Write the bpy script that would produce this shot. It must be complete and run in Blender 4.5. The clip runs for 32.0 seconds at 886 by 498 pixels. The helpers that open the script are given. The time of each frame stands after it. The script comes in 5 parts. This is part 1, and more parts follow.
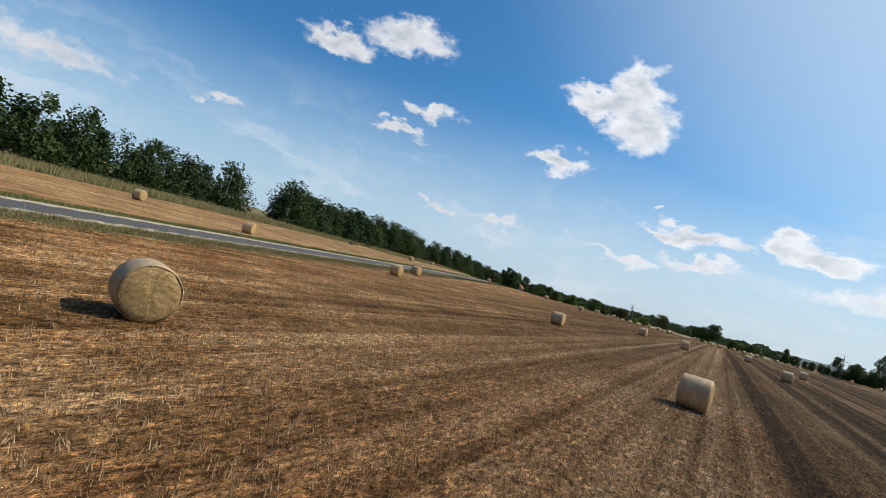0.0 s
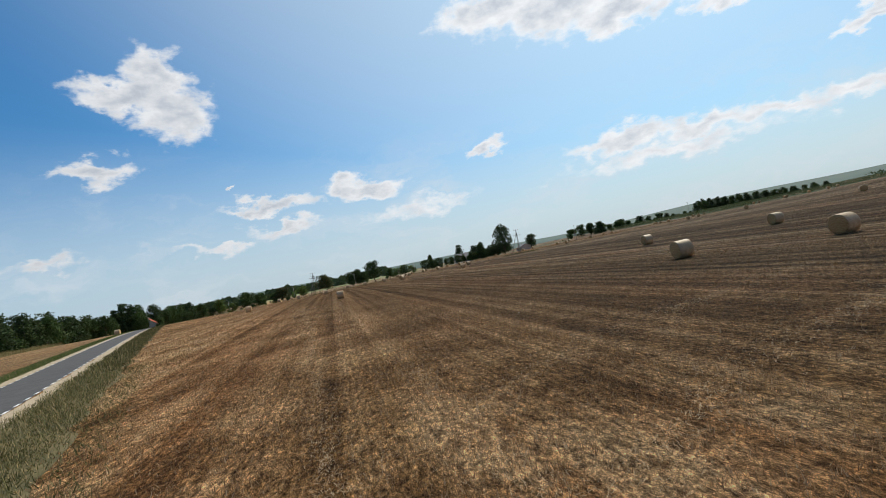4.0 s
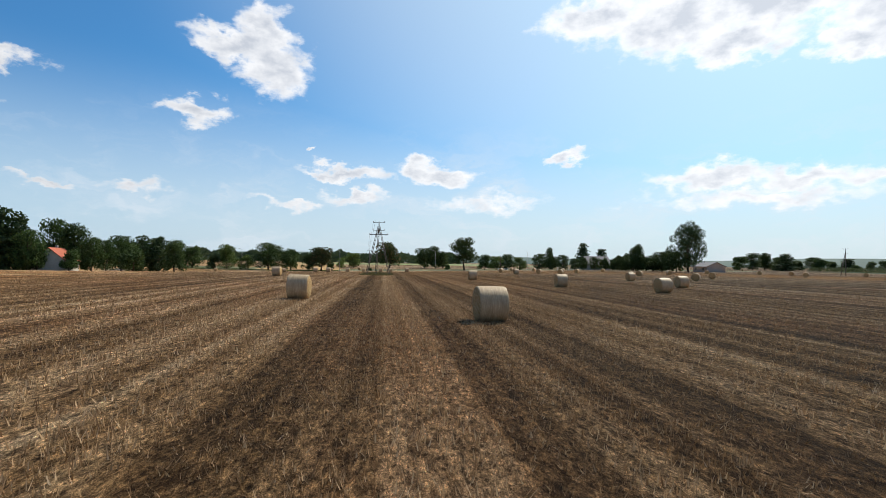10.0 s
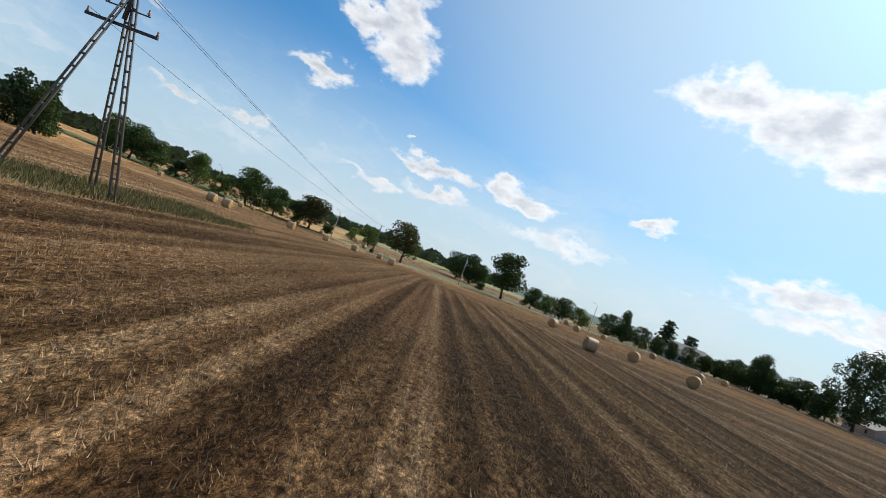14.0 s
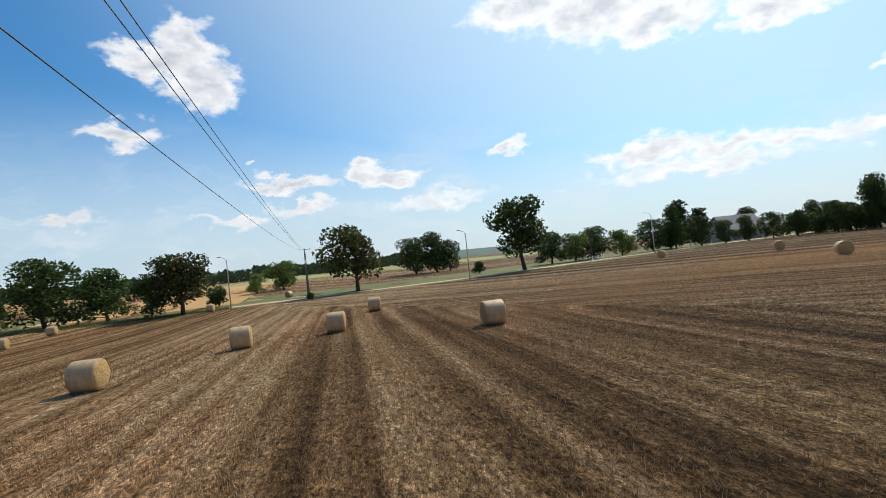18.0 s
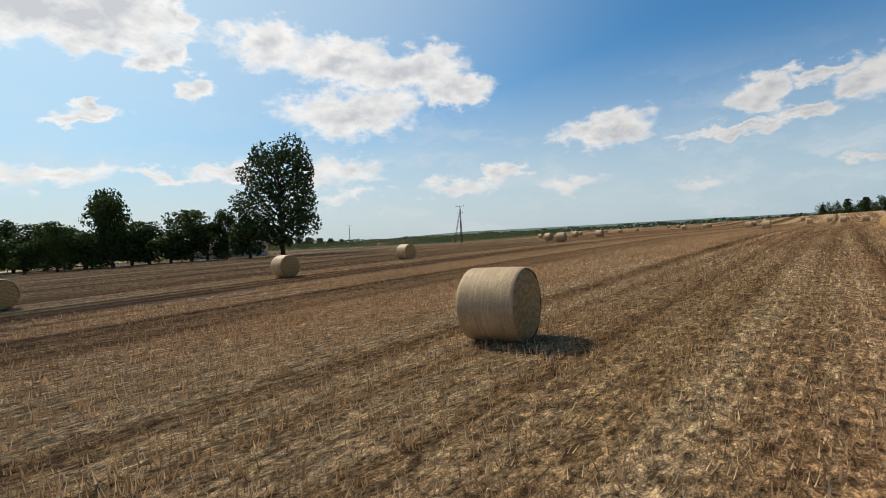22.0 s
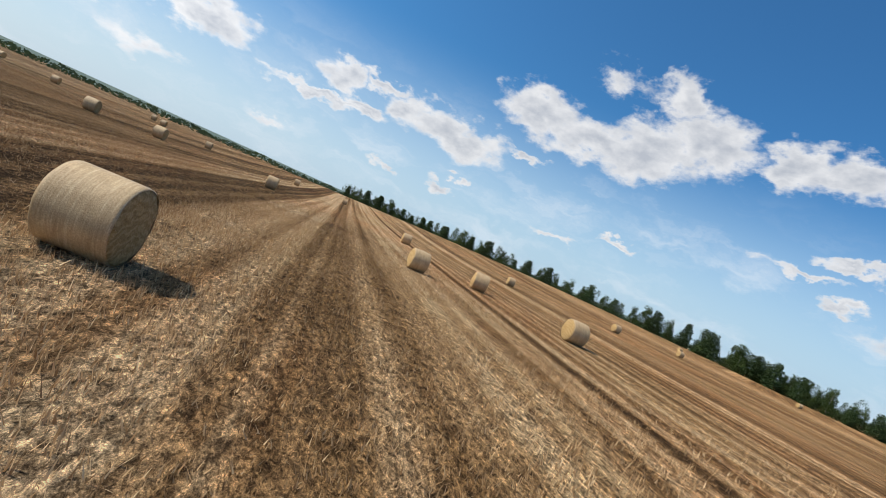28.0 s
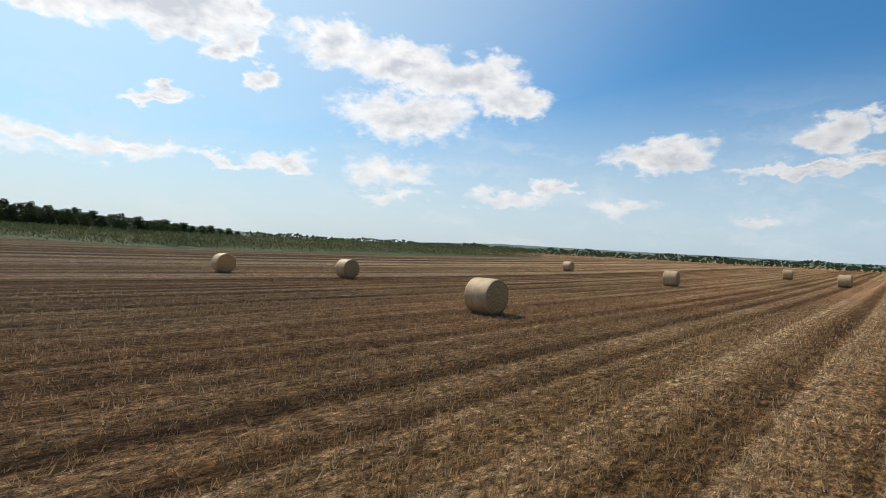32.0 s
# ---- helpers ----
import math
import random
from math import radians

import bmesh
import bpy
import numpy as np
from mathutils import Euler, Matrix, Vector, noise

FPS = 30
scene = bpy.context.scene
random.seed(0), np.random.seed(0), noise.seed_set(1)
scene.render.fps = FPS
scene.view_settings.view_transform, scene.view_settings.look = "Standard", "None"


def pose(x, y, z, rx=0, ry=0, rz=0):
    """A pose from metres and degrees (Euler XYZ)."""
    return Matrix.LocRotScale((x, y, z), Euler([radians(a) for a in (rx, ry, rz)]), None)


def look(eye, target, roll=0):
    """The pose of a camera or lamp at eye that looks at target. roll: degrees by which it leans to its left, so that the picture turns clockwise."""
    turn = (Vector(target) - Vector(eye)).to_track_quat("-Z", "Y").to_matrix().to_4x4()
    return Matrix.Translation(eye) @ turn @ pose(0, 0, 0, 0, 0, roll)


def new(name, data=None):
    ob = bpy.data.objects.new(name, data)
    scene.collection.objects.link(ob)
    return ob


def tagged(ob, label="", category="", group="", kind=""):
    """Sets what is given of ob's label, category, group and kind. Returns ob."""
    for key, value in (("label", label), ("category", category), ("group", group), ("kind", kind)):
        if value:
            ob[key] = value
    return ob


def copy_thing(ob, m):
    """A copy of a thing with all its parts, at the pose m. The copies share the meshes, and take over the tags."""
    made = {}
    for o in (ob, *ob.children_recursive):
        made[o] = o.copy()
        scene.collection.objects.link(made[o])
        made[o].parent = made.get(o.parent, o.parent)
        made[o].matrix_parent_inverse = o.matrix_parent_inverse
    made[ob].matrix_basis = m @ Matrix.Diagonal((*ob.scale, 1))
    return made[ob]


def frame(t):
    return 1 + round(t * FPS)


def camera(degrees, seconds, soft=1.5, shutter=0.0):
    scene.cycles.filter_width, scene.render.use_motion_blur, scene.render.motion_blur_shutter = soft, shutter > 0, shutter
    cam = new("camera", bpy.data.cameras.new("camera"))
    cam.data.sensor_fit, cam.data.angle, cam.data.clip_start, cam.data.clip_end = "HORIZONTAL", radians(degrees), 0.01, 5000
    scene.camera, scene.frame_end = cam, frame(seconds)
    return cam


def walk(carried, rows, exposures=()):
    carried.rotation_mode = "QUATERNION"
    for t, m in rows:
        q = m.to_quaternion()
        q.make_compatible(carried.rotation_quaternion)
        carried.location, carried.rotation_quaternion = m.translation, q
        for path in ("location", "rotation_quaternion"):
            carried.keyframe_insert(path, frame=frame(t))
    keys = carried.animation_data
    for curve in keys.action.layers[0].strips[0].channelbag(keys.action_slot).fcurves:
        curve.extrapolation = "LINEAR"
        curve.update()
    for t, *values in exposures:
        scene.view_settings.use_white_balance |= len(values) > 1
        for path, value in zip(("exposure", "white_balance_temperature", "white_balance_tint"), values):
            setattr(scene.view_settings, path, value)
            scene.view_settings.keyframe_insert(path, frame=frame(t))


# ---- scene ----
cam = camera(84.2, 32.0, 0.5)

# seconds, eye, heading to the left of +y, pitch, lean to the left
PATH = [
    (0, 1.98, 14.66, 1.44, -20.96, 2.21, 15.19),
    (0.5, 5.01, 22.47, 1.84, -11.48, 2.23, 19.82),
    (1, 6.96, 30.47, 2.13, -11.97, 2.26, 13.00),
    (1.5, 7.99, 38.71, 2.31, -13.20, 2.31, 4.47),
    (2, 8.79, 45.62, 2.54, -14.21, 2.23, 1.67),
    (2.5, 9.89, 52.83, 2.44, -25.39, 2.37, -7.35),
    (3, 11.65, 58.45, 2.35, -45.64, 1.82, -20.21),
    (3.5, 14.72, 63.98, 2.33, -60.29, 1.44, -18.33),
    (5.5, 51.09, 86.49, 2.67, -58.74, 1.29, 3.64),
    (6, 59.09, 92.79, 2.47, -51.42, 1.62, 8.41),
    (6.5, 66.58, 99.63, 2.54, -41.94, 2.05, 13.05),
    (7, 72.91, 107.58, 2.31, -39.21, 2.38, 9.46),
    (7.5, 78.90, 115.80, 2.64, -44.81, 2.16, -3.08),
    (8, 84.93, 122.99, 2.40, -53.49, 1.62, -10.83),
    (8.5, 90.42, 128.79, 2.34, -53.97, 1.62, -6.12),
    (9, 95.47, 133.55, 2.42, -55.41, 1.59, -2.21),
    (9.5, 102.10, 139.36, 2.28, -56.30, 1.57, 1.42),
    (10, 108.60, 144.93, 2.32, -58.43, 1.54, 0.80),
    (10.5, 115.25, 150.44, 2.36, -65.70, 1.22, -4.52),
    (11, 122.17, 154.71, 2.15, -72.23, 0.95, -7.65),
    (11.5, 129.00, 158.36, 2.12, -77.48, 0.69, -8.37),
    (12, 136.07, 161.03, 2.10, -81.83, 0.54, -7.35),
    (12.5, 142.87, 162.91, 2.17, -80.69, 0.58, 0.28),
    (13, 150.18, 165.12, 2.22, -78.15, 0.57, 5.26),
    (13.5, 157.31, 167.67, 2.41, -64.66, 1.07, 15.70),
    (14, 163.31, 171.16, 2.40, -51.21, 1.72, 20.81),
    (14.5, 168.17, 176.18, 2.61, -42.68, 2.23, 18.64),
    (16.5, 180.66, 198.49, 2.98, -46.70, 1.64, 3.08),
    (17, 185.46, 204.46, 3.09, -51.76, 1.47, -1.04),
    (17.5, 190.91, 210.35, 3.06, -58.22, 1.31, -4.59),
    (18, 196.62, 215.21, 2.73, -63.64, 1.09, -5.93),
    (18.5, 202.76, 219.53, 2.45, -71.42, 0.83, -9.05),
    (19, 208.94, 223.08, 2.33, -83.50, 0.34, -14.73),
    (19.5, 214.87, 225.44, 1.95, -100.24, -0.17, -21.68),
    (20, 221.00, 225.22, 1.62, -114.84, -0.68, -22.35),
    (20.5, 227.00, 223.35, 1.34, -127.13, -0.90, -19.75),
    (21, 232.49, 219.94, 1.31, -134.94, -1.05, -12.78),
    (21.5, 238.07, 215.20, 1.33, -140.10, -1.24, -4.16),
    (22, 243.00, 210.59, 1.31, -144.80, -1.32, -3.27),
    (22.5, 248.44, 204.13, 1.19, -152.20, -1.18, -5.27),
    (23, 252.54, 198.49, 1.49, -165.97, -1.66, -11.44),
    (23.5, 255.18, 191.56, 1.67, -175.28, -1.59, -9.96),
    (24, 256.45, 184.50, 1.88, -184.57, -1.49, -8.30),
    (24.5, 256.51, 177.69, 2.14, -193.35, -1.39, -5.66),
    (25, 255.60, 171.54, 2.24, -200.28, -1.18, -2.28),
    (25.5, 253.67, 163.95, 2.67, -206.40, -0.93, 1.68),
    (27.5, 249.40, 128.11, 2.03, -210.70, -1.06, 13.44),
    (28, 246.07, 120.82, 2.07, -196.33, -1.06, 24.01),
    (28.5, 244.32, 113.57, 2.30, -178.61, -1.15, 29.72),
    (29, 245.07, 106.54, 2.35, -162.90, -1.05, 29.50),
    (29.5, 248.32, 99.52, 2.35, -152.59, -0.73, 24.58),
    (30, 252.46, 93.96, 2.45, -149.96, -0.76, 11.86),
    (30.5, 257.49, 88.20, 2.34, -142.14, -0.47, 10.85),
    (31, 262.92, 82.94, 2.31, -138.80, -0.38, 9.79),
    (31.5, 269.19, 77.51, 1.91, -139.68, -0.28, 5.18),
    (32, 275.34, 72.55, 1.83, -140.19, -0.37, 3.11),
]


def aimed(x, y, z, yaw, pitch, lean):
    a, b = radians(yaw), radians(pitch)
    way = Vector((-math.sin(a) * math.cos(b), math.cos(a) * math.cos(b), math.sin(b)))
    return look((x, y, z), Vector((x, y, z)) + way, lean)


walk(cam, [(t, aimed(*row)) for t, *row in PATH], [(0, 0.0, 6400, 10), (2.2, 0.05, 6450, 10), (3, -0.28, 6500, 9), (3.5, -0.22, 6500, 9), (5.5, 0.0, 6400, 9), (7, 0.0, 6400, 8), (9, 0.1, 6500, 10), (14.5, 0.05, 6450, 9), (17, 0.1, 6450, 9), (20, 0.0, 6900, 10), (22, -0.12, 6900, 10), (24, 0.15, 6550, 10), (28.5, 0.12, 6500, 10), (30, -0.08, 6500, 10), (32, 0.0, 6700, 10)])

# ---- daylight ----
SUN_AZ, SUN_EL = 98.0, 47.0          # clockwise from +y, and height, in degrees
world = bpy.data.worlds.new("summer_sky")
scene.world = world
world.use_nodes = True


# blobs of cloud: bearing, height, half width, half height in degrees, thickness
def cloud_bank_west():
    return [
        (37.4, 23.9, 3.2, 2.8, 1), (34.6, 22.2, 4.6, 1.7, 1), (39.0, 20.6, 4.4, 2.9, 1), (31.2, 15.3, 3.3, 1.4, 1), (3.1, 21.0, 4.3, 1.5, 0.9),
        (10.9, 23.6, 5.0, 2.2, 0.9), (15.8, 17.2, 3.5, 1.0, 0.8), (12.3, 14.1, 3.9, 0.8, 0.8),
        (334.4, 21.6, 4.9, 1.2, 0.8), (336.3, 20.0, 2.4, 1.2, 0.7), (345.6, 23.7, 2.4, 1.4, 0.7),
        (339.2, 9.8, 6.8, 1.6, 0.45), (353.4, 10.8, 2.5, 0.5, 0.6), (333.1, 14.9, 1.5, 0.6, 0.7),
        (47.1, 9.9, 5.3, 0.9, 0.8), (55.3, 10.8, 2.5, 1.2, 0.8), (48.3, 7.5, 4.1, 0.7, 0.7),
        (41.4, 6.3, 2.9, 0.5, 0.6), (18.5, 6.4, 2.0, 0.4, 0.6), (25.9, 7.0, 2.5, 0.7, 0.6),
    ]


def cloud_bank_north():
    return [
        (42.9, 12.2, 0.8, 0.3, 0.8), (72.2, 11.6, 2.5, 1.0, 0.9), (48.1, 7.1, 3.6, 0.7, 0.55),
        (40.4, 6.0, 3.2, 0.6, 0.5), (25.6, 7.1, 2.6, 0.7, 0.55), (18.5, 6.7, 2.6, 0.4, 0.55),
        (88.4, 9.1, 7.2, 1.4, 0.75), (94.5, 8.6, 5.1, 1.2, 0.75), (91.1, 6.8, 11.8, 1.1, 0.5),
        (63.3, 7.1, 7.9, 0.9, 0.4), (76.0, 25.8, 6.0, 2.9, 1), (83.5, 24.4, 6.6, 3.6, 1.1),
        (94.2, 25.5, 9.6, 3.5, 1.6), (104.8, 21.8, 8.9, 3.0, 1.3), (112.0, 23.2, 6.1, 3.5, 1.2),
        (99.5, 19.7, 4.9, 1.5, 1), (89.3, 21.5, 5.9, 1.9, 1), (118.0, 22.6, 1.8, 2.6, 0.9),
    ]


def cloud_bank_north_east():
    return [
        (115.3, 18.9, 2.1, 1.4, 0.9), (119.2, 16.5, 1.7, 1.3, 0.8), (109.0, 12.6, 2.6, 0.8, 0.9),
        (58.2, 10.5, 4.7, 1.2, 0.9), (46.4, 9.8, 5.1, 0.7, 0.9), (88.2, 9.3, 7.2, 1.0, 0.5),
        (100.5, 8.1, 12.2, 1.0, 0.5), (115.2, 8.1, 4.2, 0.6, 0.6), (134.1, 19.8, 7.1, 2.5, 1),
        (141.8, 18.6, 7.2, 2.8, 1), (126.3, 21.2, 5.0, 2.6, 0.9), (135.1, 14.5, 8.4, 2.8, 0.95),
        (146.9, 16.5, 5.2, 1.8, 0.9), (163.3, 10.6, 5.9, 2.0, 0.95), (175.9, 8.7, 4.8, 0.6, 0.8),
        (181.8, 9.3, 2.6, 0.7, 0.8), (178.6, 11.8, 2.7, 1.6, 0.9), (182.6, 13.3, 2.1, 0.7, 0.8),
    ]


def cloud_bank_east():
    return [
        (186.4, 11.5, 2.5, 1.9, 0.9), (107.5, 8.3, 6.3, 1.0, 0.6), (121.5, 8.5, 3.6, 1.1, 0.7),
        (133.4, 8.4, 5.8, 1.9, 0.6), (152.2, 7.1, 2.6, 0.8, 0.7), (147.6, 6.1, 5.3, 0.9, 0.5),
        (110.0, 21.7, 10.7, 2.5, 1.1), (117.4, 19.4, 2.0, 1.3, 0.8), (109.9, 13.5, 2.7, 0.8, 0.9),
        (159.8, 5.6, 3.8, 0.9, 0.4), (134.5, 5.5, 4.5, 0.8, 0.4), (178.7, 12.0, 3.1, 1.6, 0.9),
        (183.1, 13.1, 2.5, 0.8, 0.8), (177.4, 9.2, 7.3, 0.6, 0.85), (181.5, 9.9, 3.1, 0.7, 0.85),
        (192.0, 11.4, 6.8, 2.3, 1), (200.6, 12.4, 2.6, 0.6, 0.8), (200.1, 17.4, 4.9, 2.8, 1),
    ]


def cloud_bank_south_east():
    return [
        (206.7, 17.0, 5.9, 2.4, 1), (212.4, 17.2, 6.4, 3.2, 1), (218.6, 19.8, 5.3, 3.2, 1),
        (214.5, 23.3, 3.8, 2.2, 0.9), (207.6, 23.5, 2.9, 1.7, 0.5), (226.5, 20.3, 2.9, 2.3, 1),
        (231.1, 19.8, 4.8, 2.2, 1), (238.0, 17.6, 1.8, 0.7, 0.6), (230.8, 10.8, 4.2, 0.5, 0.8),
        (234.2, 12.9, 3.3, 0.6, 0.8), (235.0, 9.0, 1.6, 0.6, 0.8), (240.4, 7.7, 3.8, 1.4, 0.45),
        (193.1, 5.7, 2.0, 0.6, 0.8), (194.6, 7.3, 1.3, 0.5, 0.8), (185.8, 5.2, 2.0, 0.4, 0.7),
        (206.9, 5.7, 2.7, 0.5, 0.6), (214.2, 7.3, 2.0, 0.5, 0.9), (173.4, 4.2, 2.6, 0.6, 0.45),
    ]


def cloud_bank_south():
    return [
        (160.3, 5.4, 3.5, 0.9, 0.45),
    ]


def clouds():
    return cloud_bank_west() + cloud_bank_north() + cloud_bank_north_east() + cloud_bank_east() + cloud_bank_south_east() + cloud_bank_south()


def build_sky(nt):
    n, l = nt.nodes, nt.links
    n.clear()
    out = n.new("ShaderNodeOutputWorld")
    bg = n.new("ShaderNodeBackground")
    l.new(bg.outputs[0], out.inputs[0])
    sky = n.new("ShaderNodeTexSky")
    sky.sky_type, sky.sun_disc = "NISHITA", False
    sky.sun_elevation, sky.sun_rotation = radians(SUN_EL), radians(SUN_AZ)
    sky.air_density, sky.dust_density, sky.ozone_density, sky.altitude = 1.0, 2.6, 1.6, 200
    tc = n.new("ShaderNodeTexCoord")
    sep = n.new("ShaderNodeSeparateXYZ")
    l.new(tc.outputs["Generated"], sep.inputs[0])

    def m(op, a, b=None, c=None):
        k = n.new("ShaderNodeMath")
        k.operation = op
        for i, v in enumerate((a, b, c)):
            if v is None:
                continue
            if isinstance(v, (int, float)):
                k.inputs[i].default_value = v
            else:
                l.new(v, k.inputs[i])
        return k.outputs[0]

    # bearing taken from the middle of the part that is seen, so that its seam lies behind
    c0, s0 = math.cos(radians(MID_AZ)), math.sin(radians(MID_AZ))
    ahead = m("MULTIPLY_ADD", sep.outputs[0], s0, m("MULTIPLY", sep.outputs[1], c0))
    aside = m("MULTIPLY_ADD", sep.outputs[0], c0, m("MULTIPLY", sep.outputs[1], -s0))
    az = m("MULTIPLY", m("ARCTAN2", aside, ahead), 57.29578)
    el = m("MULTIPLY", m("ARCSINE", sep.outputs[2]), 57.29578)
    flat = n.new("ShaderNodeCombineXYZ")
    l.new(az, flat.inputs[0])
    l.new(el, flat.inputs[1])
    # ragged edges: two scales of turbulence push the bearing about
    nz = n.new("ShaderNodeTexNoise")
    nz.inputs["Scale"].default_value, nz.inputs["Detail"].default_value, nz.inputs["Roughness"].default_value = 0.34, 8.0, 0.57
    st = n.new("ShaderNodeVectorMath")
    st.operation = "MULTIPLY"
    st.inputs[1].default_value = (0.75, 1.2, 1)
    l.new(flat.outputs[0], st.inputs[0])
    l.new(st.outputs[0], nz.inputs["Vector"])
    ctr = n.new("ShaderNodeVectorMath")
    ctr.operation = "MULTIPLY_ADD"
    ctr.inputs[1].default_value, ctr.inputs[2].default_value = (9.0, 6.0, 0), (-4.5, -3.0, 0)
    l.new(nz.outputs["Color"], ctr.inputs[0])
    push = n.new("ShaderNodeVectorMath")
    push.operation = "ADD"
    l.new(flat.outputs[0], push.inputs[0])
    l.new(ctr.outputs[0], push.inputs[1])
    best = None
    for a, e, w, h, thick in clouds():
        a = (a - MID_AZ + 180) % 360 - 180
        v = n.new("ShaderNodeVectorMath")
        v.operation = "MULTIPLY_ADD"
        v.inputs[1].default_value, v.inputs[2].default_value = (1 / w, 1 / h, 0), (-a / w, -e / h, 0)
        l.new(push.outputs[0], v.inputs[0])
        d = n.new("ShaderNodeVectorMath")
        d.operation = "LENGTH"
        l.new(v.outputs[0], d.inputs[0])
        body = m("MULTIPLY", m("SUBTRACT", 1.12, d.outputs["Value"]), thick)
        best = body if best is None else m("SMOOTH_MAX", best, body, 0.18)
    # billows within each cloud
    n3 = n.new("ShaderNodeTexNoise")
    n3.inputs["Scale"].default_value, n3.inputs["Detail"].default_value, n3.inputs["Roughness"].default_value = 0.9, 6.0, 0.6
    l.new(st.outputs[0], n3.inputs["Vector"])
    best = m("ADD", best, m("MULTIPLY_ADD", n3.outputs["Fac"], 0.7, -0.35))
    mask = n.new("ShaderNodeMapRange")
    mask.interpolation_type = "SMOOTHSTEP"
    mask.inputs["From Min"].default_value, mask.inputs["From Max"].default_value = -0.04, 0.52
    l.new(best, mask.inputs["Value"])
    # light and grey parts of the clouds
    n2 = n.new("ShaderNodeTexNoise")
    n2.inputs["Scale"].default_value, n2.inputs["Detail"].default_value = 0.55, 7.0
    l.new(st.outputs[0], n2.inputs["Vector"])
    grey = n.new("ShaderNodeMapRange")
    grey.inputs["From Min"].default_value, grey.inputs["From Max"].default_value = 0.25, 1.15
    l.new(m("ADD", best, m("MULTIPLY_ADD", n2.outputs["Fac"], 1.7, -0.85)), grey.inputs["Value"])
    cmix = n.new("ShaderNodeMix")
    cmix.data_type = "RGBA"
    cmix.inputs["A"].default_value, cmix.inputs["B"].default_value = (9.9, 10.0, 10.2, 1), (6.1, 6.5, 7.2, 1)
    l.new(grey.outputs[0], cmix.inputs["Factor"])
    # pale haze towards the horizon
    hz = n.new("ShaderNodeMapRange")
    hz.interpolation_type = "SMOOTHSTEP"
    hz.inputs["From Min"].default_value, hz.inputs["From Max"].default_value = 21.0, 1.0
    hz.inputs["To Max"].default_value = 0.8
    l.new(el, hz.inputs["Value"])
    deep = n.new("ShaderNodeMix")
    deep.data_type, deep.blend_type = "RGBA", "MULTIPLY"
    deep.inputs["Factor"].default_value = 1.0
    deep.inputs["B"].default_value = (0.43, 1.06, 1.50, 1)
    l.new(sky.outputs[0], deep.inputs["A"])
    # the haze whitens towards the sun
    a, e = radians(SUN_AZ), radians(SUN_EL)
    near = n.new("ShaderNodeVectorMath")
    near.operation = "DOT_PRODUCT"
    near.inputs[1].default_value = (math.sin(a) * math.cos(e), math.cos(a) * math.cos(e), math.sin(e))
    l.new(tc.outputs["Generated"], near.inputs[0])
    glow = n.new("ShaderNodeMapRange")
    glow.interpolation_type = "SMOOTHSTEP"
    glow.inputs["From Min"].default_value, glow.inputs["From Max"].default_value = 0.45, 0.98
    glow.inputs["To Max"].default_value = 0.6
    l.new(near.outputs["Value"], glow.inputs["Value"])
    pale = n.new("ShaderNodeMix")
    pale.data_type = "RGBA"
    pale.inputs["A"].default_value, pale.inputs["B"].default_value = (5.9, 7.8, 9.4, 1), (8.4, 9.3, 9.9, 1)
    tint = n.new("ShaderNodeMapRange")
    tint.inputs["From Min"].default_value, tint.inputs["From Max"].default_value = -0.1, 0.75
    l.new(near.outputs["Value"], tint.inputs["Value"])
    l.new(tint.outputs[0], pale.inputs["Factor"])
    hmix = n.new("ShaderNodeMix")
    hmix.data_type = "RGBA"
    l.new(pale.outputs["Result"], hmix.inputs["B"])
    # thin streaked veils low in the sky
    wisp = n.new("ShaderNodeTexNoise")
    wisp.inputs["Scale"].default_value, wisp.inputs["Detail"].default_value, wisp.inputs["Roughness"].default_value = 1.0, 6.0, 0.6
    streak = n.new("ShaderNodeVectorMath")
    streak.operation = "MULTIPLY"
    streak.inputs[1].default_value = (0.07, 0.26, 1)
    l.new(push.outputs[0], streak.inputs[0])
    l.new(streak.outputs[0], wisp.inputs["Vector"])
    veil = n.new("ShaderNodeMapRange")
    veil.interpolation_type = "SMOOTHSTEP"
    veil.inputs["From Min"].default_value, veil.inputs["From Max"].default_value, veil.inputs["To Max"].default_value = 0.45, 0.75, 0.55
    l.new(wisp.outputs["Fac"], veil.inputs["Value"])
    low = n.new("ShaderNodeMapRange")
    low.interpolation_type = "SMOOTHSTEP"
    low.inputs["From Min"].default_value, low.inputs["From Max"].default_value = 19.0, 6.0
    l.new(el, low.inputs["Value"])
    veiled = m("MULTIPLY", veil.outputs[0], low.outputs[0])
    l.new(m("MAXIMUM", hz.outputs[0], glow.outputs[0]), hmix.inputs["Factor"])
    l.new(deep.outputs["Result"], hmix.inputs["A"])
    mix = n.new("ShaderNodeMix")
    mix.data_type = "RGBA"
    l.new(m("MULTIPLY", mask.outputs[0], 0.96), mix.inputs["Factor"])
    vmix = n.new("ShaderNodeMix")
    vmix.data_type = "RGBA"
    vmix.inputs["B"].default_value = (8.6, 9.2, 9.9, 1)
    l.new(veiled, vmix.inputs["Factor"])
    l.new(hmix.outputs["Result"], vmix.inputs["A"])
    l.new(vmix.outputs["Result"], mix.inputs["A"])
    # clouds are brightest round the sun
    lit = n.new("ShaderNodeMapRange")
    lit.inputs["From Min"].default_value, lit.inputs["From Max"].default_value = 0.1, 0.95
    lit.inputs["To Min"].default_value, lit.inputs["To Max"].default_value = 0.88, 1.22
    l.new(near.outputs["Value"], lit.inputs["Value"])
    shone = n.new("ShaderNodeVectorMath")
    shone.operation = "SCALE"
